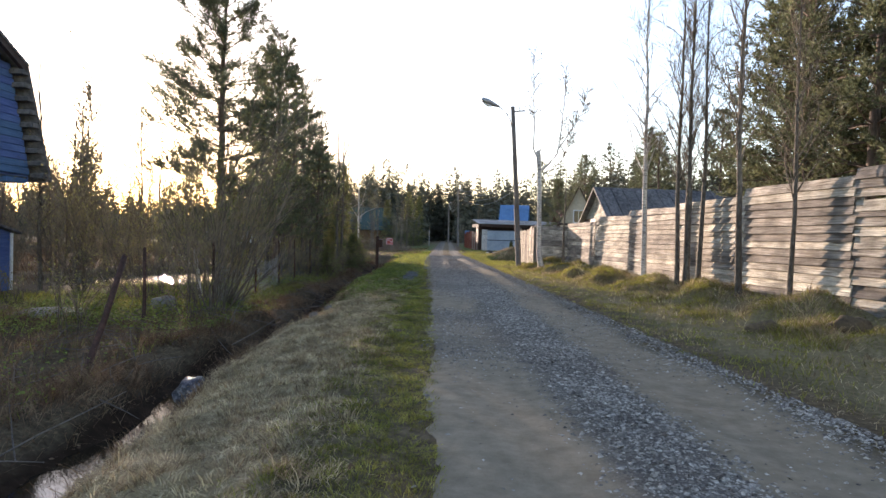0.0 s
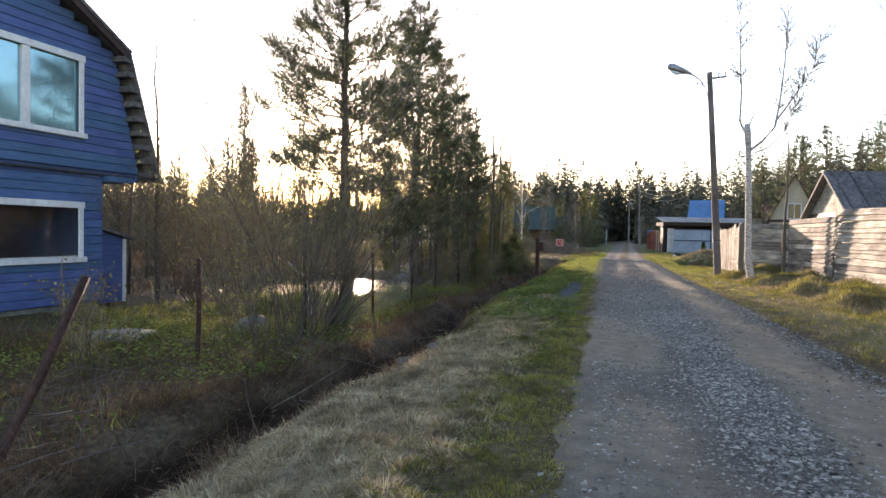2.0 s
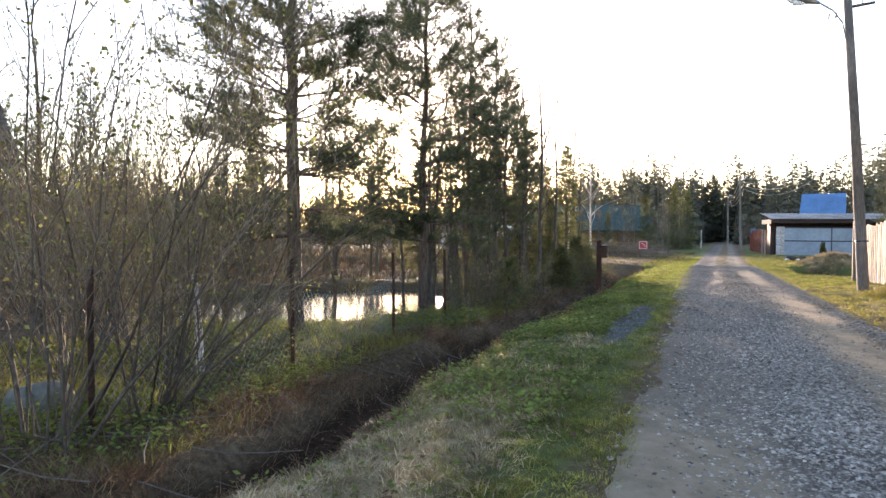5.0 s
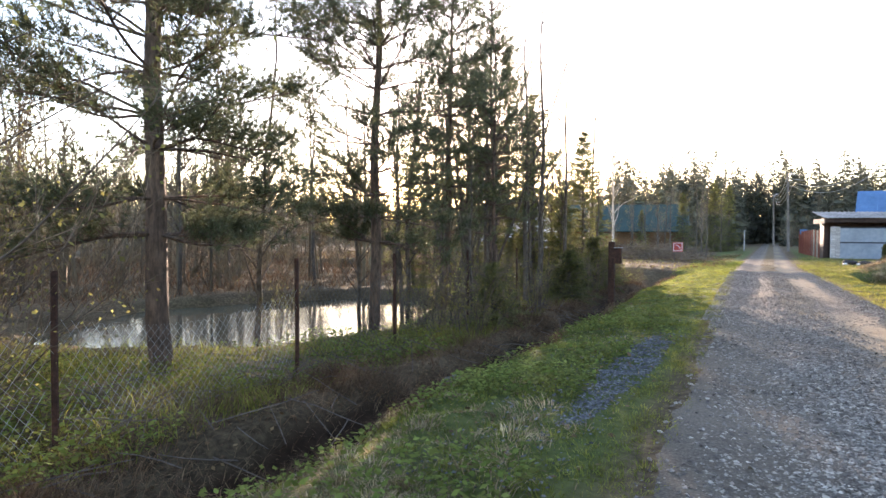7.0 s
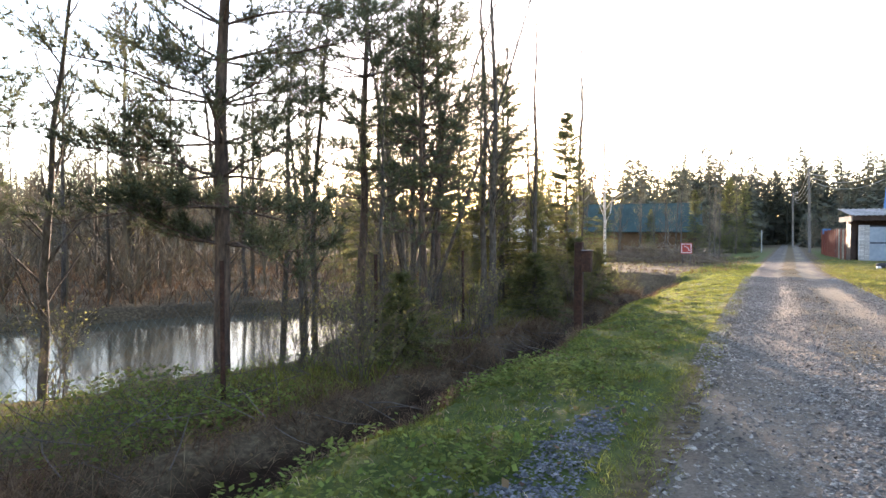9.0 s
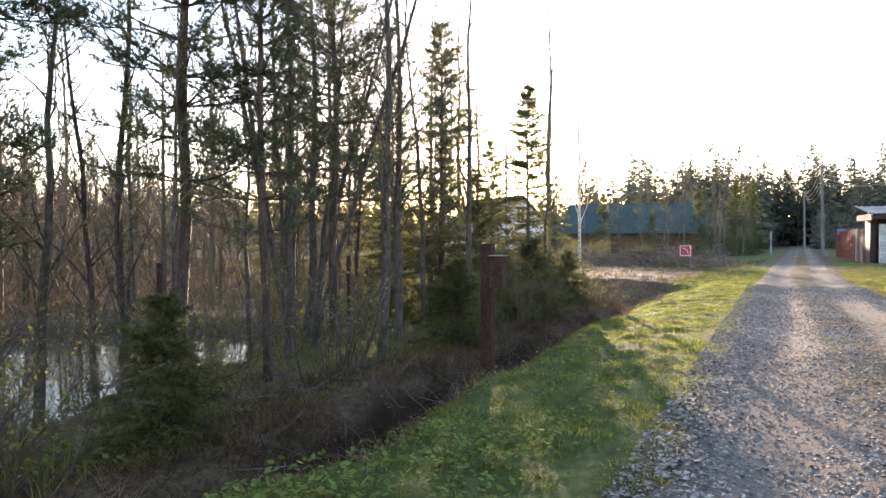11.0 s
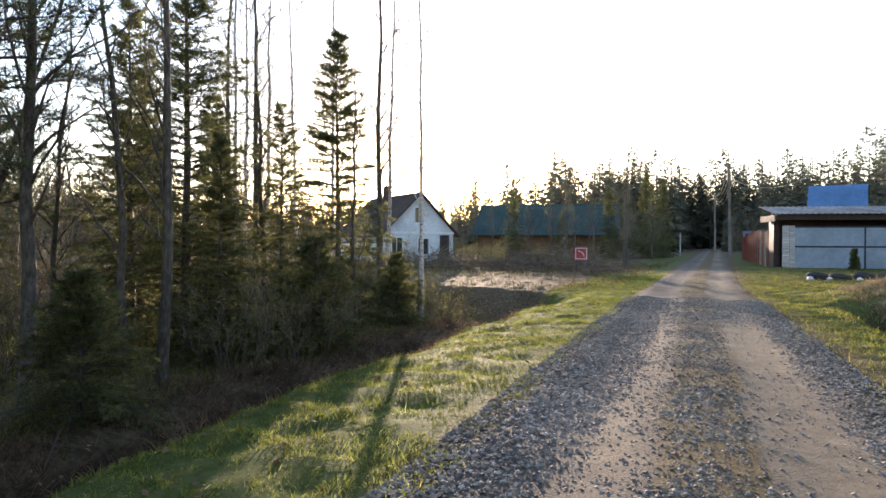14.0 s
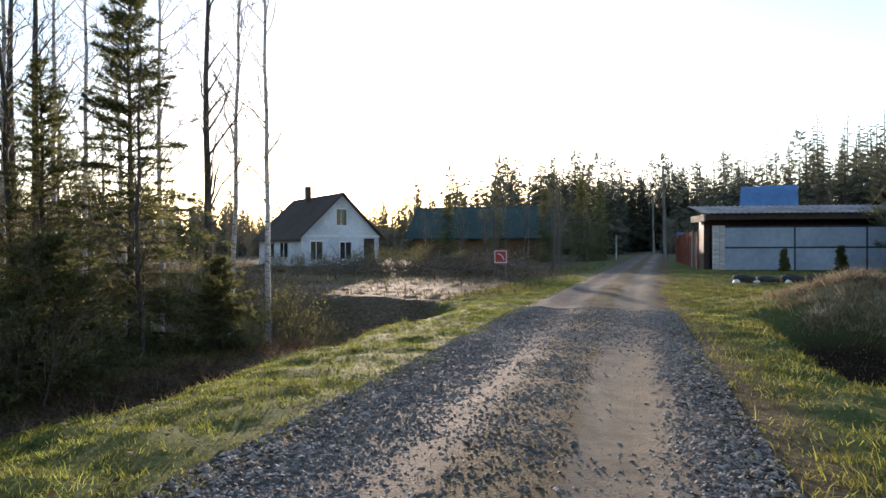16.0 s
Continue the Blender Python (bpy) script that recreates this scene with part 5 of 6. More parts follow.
def roadside_boards():
    f = thing("board_fence", "red-brown and pale upright boards along the lane", "fence")
    rng = np.random.RandomState(9)
    a, b = np.array((1.75, 61.8)), np.array((0.65, 76.0))
    n = 70
    for i in range(n):
        p = a + (b - a) * i / n
        z = hz(p[0], p[1])
        m = M_REDBOARD if i > 22 or i % 9 < 4 else M_FENCE
        boxpart("board", (p[0] - 0.015, p[1], z - 0.05), (p[0] + 0.015, p[1] + 0.185, z + 1.85 + rng.normal(0, 0.03)), m, f)
    boxpart("rail", (1.2, 61.8, 0.5), (1.24, 61.9, 0.6), M_POST, f)


roadside_boards()
b = Buf()
box(b, (0.70, 73.9, 1.60), (1.25, 73.93, 2.0), 0.004)
tagged(part("name_plate", b, M_TARP), "small blue plate fixed above the board fence", "sign")


# ---- other houses ----
def gable_house(name, label, at, w, d, wall_h, roof_h, wall_m, roof_m, wins=(), over=0.35, door=None, chimney=None, plank=False):
    """A house whose gable faces local -y: w wide, d deep. wins: (x, z, width, height) in the gable wall."""
    h = thing(name, label, "house", at=at)
    b = Buf()
    cuts = sorted(wins)
    # gable wall in strips round the openings
    xs = sorted({0.0, w, *[c[0] for c in cuts], *[c[0] + c[2] for c in cuts]})
    for x0, x1 in zip(xs[:-1], xs[1:]):
        spans = sorted((c[1], c[1] + c[3]) for c in cuts if c[0] <= x0 + 1e-6 and c[0] + c[2] >= x1 - 1e-6)
        z = -0.6
        for z0, z1 in spans:
            box(b, (x0, 0, z), (x1, 0.2, z0))
            z = z1
        t0, t1 = (wall_h + roof_h * (1 - abs(2 * q / w - 1)) for q in (x0, x1))
        if x0 < w / 2 < x1:
            prism(b, [(x0, z), (x1, z), (x1, t1), (w / 2, wall_h + roof_h), (x0, t0)], 0, 0.2, 1)
        else:
            prism(b, [(x0, z), (x1, z), (x1, t1), (x0, t0)], 0, 0.2, 1)
    part("gable_wall", b, wall_m, h)
    for x0, x1 in ((0, 0.2), (w - 0.2, w)):
        boxpart("side_wall", (x0, 0.2, -0.6), (x1, d, wall_h), wall_m, h)
    b = Buf()
    prism(b, [(0, -0.6), (w, -0.6), (w, wall_h), (w / 2, wall_h + roof_h), (0, wall_h)], d - 0.2, d, 1)
    part("back_wall", b, wall_m, h)
    s = roof_h / (w / 2)
    for sg in (0, 1):
        b = Buf()
        prof = [(-over, wall_h - over * s), (w / 2, wall_h + roof_h), (w / 2, wall_h + roof_h + 0.10), (-over, wall_h - over * s + 0.08)]
        if sg:
            prof = [(w - x, z) for x, z in prof]
        prism(b, prof, -over, d + over, 1)
        part("roof", b, roof_m, h)
        n = int(d / 0.5)
        for i in range(n):
            b = Buf()
            y = -over + (d + 2 * over) * (i + 0.5) / n
            lo = [(-over, wall_h - over * s + 0.08), (w / 2, wall_h + roof_h + 0.10), (w / 2, wall_h + roof_h + 0.13), (-over, wall_h - over * s + 0.11)]
            if sg:
                lo = [(w - x, z) for x, z in lo]
            prism(b, lo, y - 0.03, y + 0.03, 1)
            part("roof_seam", b, roof_m, h)
    boxpart("eave_board", (-0.06, -0.05, wall_h - 0.12), (w + 0.06, -0.01, wall_h + 0.03), M_WHITE if wall_m is M_WALLWHITE else M_BROWNMETAL, h)
    for x, z, ww, hh in wins:
        wn_ = boxpart("window", (x, 0.10, z), (x + ww, 0.13, z + hh), M_DARKGLASS, h)
        for lo, hi in (((x - 0.06, -0.03, z - 0.06), (x + ww + 0.06, -0.003, z)), ((x - 0.06, -0.03, z + hh), (x + ww + 0.06, -0.003, z + hh + 0.06)),
                       ((x - 0.06, -0.03, z), (x, -0.003, z + hh)), ((x + ww, -0.03, z), (x + ww + 0.06, -0.003, z + hh)), ((x + ww / 2 - 0.02, 0.06, z), (x + ww / 2 + 0.02, 0.09, z + hh))):
            boxpart("frame", lo, hi, M_WHITE, wn_)
    if door:
        x, ww, hh = door
        boxpart("door", (x, -0.04, -0.3), (x + ww, -0.004, hh), M_BROWNMETAL, h, 0.01, "dark brown door")
    if chimney:
        x, y, top = chimney
        boxpart("chimney", (x, y, wall_h), (x + 0.35, y + 0.35, top), M_BROWNMETAL, h, 0.02)
    return h


M_DARKGLASS = glassy("dark_window_glass", (0.03, 0.035, 0.04), 0.06)
# white house beyond the entrance: gable towards the lane
wh = gable_house("white_house", "whitewashed house with dark brown gable roof", pose(-20.6, 61.7, 0, 0, 0, 57), 5.4, 7.5, 1.85, 2.6, M_WALLWHITE, M_BROWNROOF,
                 [(0.6, 0.35, 0.8, 1.1), (2.6, 0.35, 0.8, 1.05), (2.35, 2.5, 0.7, 1.0)], 0.35, (4.3, 0.75, 1.65), (2.3, 4.5, 5.3))
for y in (2.2, 4.6):
    w = boxpart("window", (-0.02, y, 0.45), (-0.004, y + 1.2, 1.4), M_DARKGLASS, wh)
    boxpart("frame", (-0.04, y - 0.06, 1.4), (-0.004, y + 1.26, 1.47), M_WHITE, w)
    boxpart("frame", (-0.04, y - 0.06, 0.38), (-0.004, y + 1.26, 0.45), M_WHITE, w)
    boxpart("frame", (-0.04, y + 0.57, 0.45), (-0.021, y + 0.63, 1.4), M_WHITE, w)
gable_house("ochre_house", "ochre-brown low house under a dark green roof", pose(-10.2, 86.0, 0, 0, 0, 100), 9.0, 13.0, 2.2, 2.8, M_OCHRE, M_GREENROOF, [(2.0, 0.7, 1.1, 1.0)], 0.6)
gable_house("slate_shed", "shed with a grey slate roof behind the plank fence", pose(6.8, 33.3, 0, 0, 0, -82), 3.6, 6.2, 2.3, 1.45, M_FENCE, M_SLATE, [], 0.30)
gable_house("cream_house", "cream gable of a house behind the fence", pose(7.3, 45.0, 0, 0, 0, -12), 2.5, 5.0, 2.4, 2.5, M_CREAM, M_BROWNROOF, [(0.95, 2.5, 0.6, 0.8)], 0.25)
gable_house("red_roof_house", "house with dark red roof behind the garage", pose(9.4, 66.0, 0, 0, 0, -75), 6.0, 8.0, 1.9, 2.2, M_BROWNMETAL, M_REDROOF, [], 0.4)
gable_house("red_roof_house", "tall house with dark red roof behind the fence", pose(13.0, 50.5, 0, 0, 0, -80), 6.5, 8.0, 2.7, 2.2, M_BROWNMETAL, M_REDROOF, [], 0.4)
gable_house("blue_roof_house", "house with a bright blue sheet roof", pose(5.9, 84.0, 0, 0, 0, -98), 6.0, 3.1, 2.9, 2.5, M_OCHRE, M_TARP, [], 0.3)


# ---- small things on the far bank ----
def link_fence():
    f = thing("wire_fence", "sagging chain-link fence on rusty posts along the ditch", "fence")
    posts = [(-4.75, 14.6), (-4.79, 17.38), (-5.13, 20.5), (-5.34, 23.0), (-5.55, 26.0), (-5.72, 29.0)]
    for x, y in posts:
        b = Buf()
        z = hz(x, y)
        tube(b, [(x, y, z - 0.3), (x - 0.015, y, z + 0.9), (x - 0.03, y + 0.01, 1.0)], 0.028, 8, True)
        part("post", b, M_RUST, f)
    rng = np.random.RandomState(4)
    for (xa, ya), (xb, yb) in zip(posts[:-1], posts[1:]):
        b = Buf()
        ln = math.hypot(xb - xa, yb - ya)
        top, sag = 0.62 if ya < 20 else 0.80, rng.uniform(0.10, 0.28)
        n = int(ln / 0.09)
        for s in (1, -1):
            for k in range(-14, n + 14):
                pts = []
                for j in range(5):
                    h = j / 4 * 1.05
                    u = (k * 0.09 + s * h * 0.72) / ln
                    if 0 <= u <= 1:
                        x, y = xa + (xb - xa) * u, ya + (yb - ya) * u
                        low = hz(x, y) + 0.03
                        pts.append((x + 0.02 * math.sin(9 * u + 5 * h), y, low + h * (top - sag * 4 * u * (1 - u) - low) / 1.05))
                if len(pts) > 1:
                    tube(b, pts, 0.0019, 3)
        part("wire_mesh", b, M_GALV if ya < 20 else M_WIRE, f)
    return f


link_fence()


def bar_post(name, a, b, r, m, label):
    bu = Buf()
    tube(bu, [a, (np.array(a) + np.array(b)) / 2 + np.array((0.01, 0.01, 0)), b], np.array([r, r * 0.95, r * 0.85]), 8, True)
    tagged(part(name, bu, m, smooth=True), label, "post")


bar_post("leaning_post", (-3.95, 8.75, hz(-3.95, 8.75) - 0.2), (-3.9, 9.6, 0.90), 0.042, M_RUST, "dark post leaning over the ditch bank")
bar_post("fence_post", (-5.16, 12.48, hz(-5.16, 12.48) - 0.2), (-5.17, 12.5, 0.92), 0.036, M_RUST, "rusty upright post among the bushes")
bar_post("birch_stub", (-6.05, 17.0, hz(-6.05, 17.0) - 0.1), (-6.3, 17.1, 0.75), 0.055, M_BIRCH, "pale bent birch stub by the wire fence")
bar_post("birch_stub", (-6.25, 17.08, 0.28), (-6.75, 17.2, 0.62), 0.03, M_BIRCH, "pale side limb of the bent birch stub")


def lump(name, x, y, r, flat, m, label, category, seed, sink=0.25, stretch=1.0):
    bm = bmesh.new()
    bmesh.ops.create_icosphere(bm, subdivisions=3, radius=1.0)
    for v in bm.verts:
        n = noise.noise(v.co * 1.3 + Vector((seed, 0, 0))) * 0.35 + noise.noise(v.co * 3.5 + Vector((0, seed, 0))) * 0.14
        v.co = Vector((v.co.x * r * stretch, v.co.y * r, v.co.z * r * flat)) * (1 + n)
    me = bpy.data.meshes.new(name)
    bm.to_mesh(me)
    bm.free()
    me.materials.append(m)
    me.polygons.foreach_set("use_smooth", np.ones(len(me.polygons), bool))
    ob = tagged(new(name, me), label, category)
    ob.location = (x, y, hz(x, y) + r * flat * (1 - 2 * sink) * 0.8)
    return ob


lump("boulder", -2.86, 20.5, 0.17, 0.8, M_BOULDER, "grey stone at the ditch edge among the herbs", "boulder", 7)
lump("boulder", -5.95, 14.85, 0.30, 0.62, M_BOULDER, "pale rounded boulder half sunk in the grass", "boulder", 3)
lump("plastic_bag", -2.22, 7.95, 0.17, 0.95, M_PLASTIC, "crumpled dark plastic bag lying in the ditch", "bag", 5, 0.1)
# a flat grey-green board, built as a squashed lump in the boulder material
lump("well_lid", -7.4, 13.2, 0.62, 0.12, M_BOULDER, "flat pale grey-green panel lying in the grass", "lid", 8, 0.2)
# dark lumps added where the bank has only shaded hollows in its soil
for i, (x, y, r) in enumerate(((4.95, 10.6, 0.17), (5.8, 10.0, 0.18))):
    lump("earth_clod", x, y, r, 0.9, M_HOLLOW, "dark lump standing in for a shaded hollow under the turf", "clod", 11 + i, 0.45, 1.6)
for i, (x, y, h) in enumerate(((-2.14, 12.72, 0.13), (-2.0, 12.17, 0.10), (-1.95, 13.1, 0.09))):
    b = Buf()
    z = hz(x, y)
    tube(b, [(x, y, z - 0.15), (x + 0.01, y, z + h * 0.6), (x, y + 0.01, z + h)], np.array([0.085, 0.075, 0.07]), 9, True)
    tagged(part("stump", b, M_POLE, smooth=False), "short grey stump at the ditch edge", "stump")


def sticks():
    rng = np.random.RandomState(15)
    b = Buf()
    for k in range(420):
        y = rng.uniform(3, 30)
        x = float(ditch_mid(y)) - rng.uniform(0.3, 3.2)
        a, ln = rng.uniform(0, 6.28), rng.uniform(0.25, 1.1)
        z = hz(x, y) + rng.uniform(0.01, 0.10)
        e = (x + math.cos(a) * ln, y + math.sin(a) * ln)
        p = limb(rng, (x, y, z), (e[0] - x, e[1] - y, hz(*e) + rng.uniform(0.0, 0.35) - z), ln, 3, 0, 0.08)
        tube(b, p, np.array([0.007, 0.006, 0.005, 0.003]), 4)
    tagged(part("fallen_sticks", b, M_POST), "fallen grey sticks and brush on the bank", "brushwood", kind="stuff")


sticks()


# ---- by the entrance and the garage ----
def entrance_sign():
    s = thing("warning_sign", "faded red-bordered notice board on two posts", "sign")
    x, y, z0, z1 = -5.72, 53.5, 0.42, 0.99
    boxpart("panel", (x - 0.29, y - 0.01, z0), (x + 0.29, y + 0.01, z1), M_SIGNRED, s, 0.004)
    boxpart("border", (x - 0.25, y - 0.016, z0 + 0.04), (x + 0.25, y - 0.0105, z0 + 0.07), M_WHITE, s)
    boxpart("border", (x - 0.25, y - 0.016, z1 - 0.07), (x + 0.25, y - 0.0105, z1 - 0.04), M_WHITE, s)
    for dx in (-0.25, 0.22):
        boxpart("border", (x + dx, y - 0.016, z0 + 0.07), (x + dx + 0.03, y - 0.0105, z1 - 0.07), M_WHITE, s)
    b = Buf()
    a = np.linspace(0.1, 1.5, 10)
    tube(b, np.stack([x - 0.14 + 0.27 * np.cos(a), a * 0 + y - 0.014, z0 + 0.13 + 0.27 * np.sin(a)], 1), 0.018, 5)
    part("curved_arrow", b, M_WHITE, s)
    for dx in (-0.2, 0.2):
        boxpart("post", (x + dx - 0.025, y + 0.012, -0.4), (x + dx + 0.025, y + 0.06, 0.95), M_POST, s)


entrance_sign()


def tyre(x, y, r, w):
    t = thing("tyre", "half-buried old tyre edging the verge", "tyre", "tyres edging the verge")
    b = Buf()
    a = np.linspace(0, 2 * math.pi, 25)
    tube(b, np.stack([np.cos(a) * (r - w), np.sin(a) * (r - w), a * 0], 1), w, 8)
    part("tread", b, M_RUBBER, t, smooth=True)
    b = Buf()
    tube(b, [(0, 0, -0.05), (0, 0, 0.03), (0, 0, 0.05)], np.array([r * 0.62, r * 0.6, r * 0.3]), 14, True)
    part("soil_fill", b, M_SOIL, t)
    t.matrix_basis = pose(x, y, hz(x, y) + w * 0.9, 6, 4, 10)


for i, (x, y) in enumerate(((2.7, 50.3), (3.35, 50.5), (4.05, 50.8), (4.75, 51.0), (5.9, 51.3))):
    tyre(x, y, 0.33, 0.11)
for x, y, s in ((2.45, 49.8, 0.10), (3.0, 49.85, 0.09), (3.85, 50.2, 0.09), (5.55, 50.8, 0.10)):
    lump("pale_stone", x, y, s, 0.8, M_WHITE, "whitewashed stone in the verge edging", "stone", x, 0.2)
TOPIARY = spruce(71, 1.5, 0.03, 0.24, 0.03, 0.55, 1.5)
for x, y, s in ((7.3, 60.4, 0.7), (5.05, 59.6, 0.62), (9.9, 61.0, 0.8)):
    plant("garden_conifer", TOPIARY, "small dark conifer planted before the gate", "shrub", "conifers before the gate", x, y, 0, s)
b = Buf()
box(b, (-4.02, 82.0, -0.2), (-3.92, 82.1, 2.0))
tagged(part("gate_post", b, M_METAL), "pale steel post beside the lane", "post")


def brush_pile(x, y, rx, ry, h, n, seed, label):
    rng = np.random.RandomState(seed)
    b = Buf()
    for k in range(n):
        a, q = rng.uniform(0, 6.28), math.sqrt(rng.uniform(0, 1))
        p = np.array((x + math.cos(a) * q * rx, y + math.sin(a) * q * ry, 0))
        p[2] = hz(p[0], p[1]) + rng.uniform(-0.02, 1) * h * (1 - q * q)
        d = unit(rng.normal(0, 1, 3) * (1, 1, 0.35))
        tube(b, limb(rng, p, d, rng.uniform(0.5, 1.3), 3, 0.2, 0.15), np.array([0.018, 0.014, 0.01, 0.005]), 4)
    tagged(part("brush_pile", b, M_TWIG), label, "brush pile", kind="stuff")


brush_pile(-7.6, 56.0, 3.6, 1.6, 1.1, 900, 1, "heap of cut brown brushwood beside the entrance")
brush_pile(-13.0, 55.0, 3.4, 1.6, 0.8, 600, 2, "low heap of cut brown brushwood")
for i in range(30):
    rngl = np.random.RandomState(100 + i)
    x, y = rngl.uniform(-19, -6), rngl.uniform(54, 76)
    plant("willow_bush", WILLOW_C, "small straggling bush with yellow-green buds", "bush", "bushes by the entrance", x, y, rngl.uniform(0, 360), rngl.uniform(0.6, 1.1))
for x, y, k, s in ((-13.5, 76.0, 0, 0.95), (-16.0, 78.0, 1, 1.05), (-11.0, 79.0, 1, 1.1), (-18.5, 76.0, 0, 1.0), (-9.0, 80.0, 2, 1.2), (-14.5, 80.0, 2, 1.3), (-4.9, 60.0, 0, 0.8), (-6.0, 66.0, 1, 0.9), (-8.5, 62.0, 2, 1.0), (-6.5, 71.0, 0, 0.95), (-9.5, 68.0, 1, 1.0), (-5.6, 77.0, 2, 1.2), (-11.5, 60.5, 2, 0.8), (-7.6, 76.0, 0, 1.0), (-12.0, 75.0, 2, 1.3), (-10.0, 76.5, 0, 1.0), (-15.0, 75.0, 2, 1.2)):
    plant("alder_tree", (ALDER_A, ALDER_B, ALDER_C)[k], "thin grey alder with opening buds", "tree", "trees by the lane", x, y, x * 77, s)

for x, y, s in ((-9.2, 78.5, 1.1), (-6.6, 81.0, 1.35), (-13.2, 79.0, 0.8), (-17.8, 79.5, 1.1), (-5.6, 84.5, 1.3)):
    plant("spruce_tree", SPRUCE_B, "dark spruce standing before the ochre house", "tree", "trees by the lane", x, y, x * 50, s)

# ---- gravel, grass, herbs and litter ----
def sow(n, y0, y1, seed, xfun):
    rng = np.random.RandomState(seed)
    y = y0 + (y1 - y0) * rng.uniform(0, 1, n)
    a, b2 = xfun(y)
    x = a + (b2 - a) * rng.uniform(0, 1, n)
    return rng, x, y


def blades(name, rng, x, y, h, w, lean, material, label, category="grass", kink=0.5, way=None, bend=None):
    n = len(x)
    h = h * rng.uniform(0.55, 1.25, n)
    z = height(x, y) - 0.01
    a = rng.uniform(0, 2 * math.pi, n) if way is None else way
    d = np.stack([np.cos(a), np.sin(a)], 1)
    ln = lean * (rng.uniform(0.3, 1.3, n) if bend is None else bend)
    face = rng.uniform(0, 2 * math.pi, n)
    s = np.stack([np.cos(face), np.sin(face)], 1) * (w * rng.uniform(0.7, 1.3, n))[:, None] / 2
    base = np.stack([x, y, z], 1)
    mid = base + np.concatenate([d * (h * ln * 0.35)[:, None], (h * (1 - 0.25 * ln) * kink)[:, None]], 1)
    tip = base + np.concatenate([d * (h * ln)[:, None], (h * np.maximum(0.12, 1 - 0.55 * ln))[:, None]], 1)
    s3 = np.concatenate([s, np.zeros((n, 1))], 1)
    v = np.stack([base - s3, base + s3, mid + s3 * 0.75, mid - s3 * 0.75, tip], 1)
    i = np.arange(n)[:, None] * 5
    b = Buf()
    b.add(v, np.concatenate([i + 3, i + 2, i + 4], 1), np.concatenate([i, i + 1, i + 2, i + 3], 1))
    return tagged(part(name, b, material), label, category, kind="stuff")


def keep(rng, p, *arrs):
    k = rng.uniform(0, 1, len(arrs[0])) < p
    return [q[k] for q in arrs]


def clump(x, y, f=3.0):
    return np.clip(0.5 + 0.8 * wav(x, y, f), 0, 1)


def tussocks(name, n, y0, y1, seed, xfun, pfun, per, rad, h, w, material, label):
    """Tufts of grass, each with its blades leaning outwards from one crown."""
    rng, x, y = sow(n, y0, y1, seed, xfun)
    x, y = keep(rng, pfun(x, y), x, y)
    size = np.repeat(rng.uniform(0.5, 1.4, len(x)), per)
    drift = np.repeat(rng.uniform(0, 6.283, len(x)), per)
    x, y = np.repeat(x, per), np.repeat(y, per)
    r, a = np.sqrt(rng.uniform(0, 1, len(x))), rng.uniform(0, 6.283, len(x))
    x, y = x + rad * size * r * np.cos(a), y + rad * size * r * np.sin(a)
    way = np.arctan2(np.sin(a) + 0.7 * np.sin(drift), np.cos(a) + 0.7 * np.cos(drift))
    return blades(name, rng, x, y, h * size * (1.1 - 0.4 * r), w, 1.0, material, label, kink=0.5, way=way, bend=0.25 + r * rng.uniform(0.4, 1.3, len(x)))


def left_verge(y):
    return ditch_mid(y) + 0.40, road_left(y) + 0.10


def spill(x, y):
    """0 on the bare patch of spilled stone on the verge, 1 elsewhere."""
    e = ((x + 1.05 + 0.03 * (y - 20)) / 0.22) ** 2 + ((y - 21.0) / 2.2) ** 2
    return ss(0.6, 1.15, e + 0.3 * wav(x, y, 4.0))


# green strip by the road and the lush stretch further on
rng, x, y = sow(205000, 2.0, 52.0, 201, left_verge)
d = road_left(y) - x
p = np.maximum(ss(1.0, 0.4, d) * 0.75, ss(12, 22, y) * 0.8) * (0.15 + 0.85 * np.maximum(clump(x, y, 2.2), 0.75 * ss(20, 25, y))) * ss(-0.15, 0.08, d) * spill(x, y)
x, y = keep(rng, p, x, y)
o = y < 13 + 2 * wav(x, y, 1.5)
blades("worn_verge_grass", rng, x[o], y[o], 0.025 + 0.045 * clump(x[o], y[o], 3.3) ** 1.5, 0.005, 1.0, M_YGRASS, "short yellowing grass along the lane's edge")
o = ~o
blades("verge_grass", rng, x[o], y[o], 0.03 + 0.05 * clump(x[o], y[o], 3.3) ** 1.5, 0.0055, 0.9, M_GRASS, "short green grass on the verge")
# matted dry grass near the ditch
rng, x, y = sow(160000, 2.0, 30.0, 202, left_verge)
d = road_left(y) - x
p = ss(0.2, 0.9, d) * (0.25 + 0.75 * clump(x, y, 2.9)) * (0.05 + 0.95 * ss(20, 13, y))
x, y = keep(rng, p, x, y)
blades("dry_verge_grass", rng, x, y, 0.05 + 0.055 * clump(x, y, 1.9), 0.0065, 1.4, M_DRY, "matted dry grass between lane and ditch", kink=0.42)
rng, x, y = sow(45000, 2.0, 10.0, 220, left_verge)
x, y = keep(rng, ss(0.25, 0.8, road_left(y) - x) * (0.4 + 0.6 * clump(x, y, 3.7)), x, y)
blades("near_dry_grass", rng, x, y, 0.03 + 0.04 * clump(x, y, 2.9), 0.0055, 1.6, M_DRY, "flattened dead grass close beside the lane", kink=0.35)
tussocks("dry_verge_tufts", 2300, 2.0, 21.0, 231, left_verge, lambda x, y: ss(0.35, 0.8, road_left(y) - x) * ss(21, 14, y), 52, 0.10, 0.095, 0.0065, M_DRY, "tangled tufts of pale dead grass on the verge")
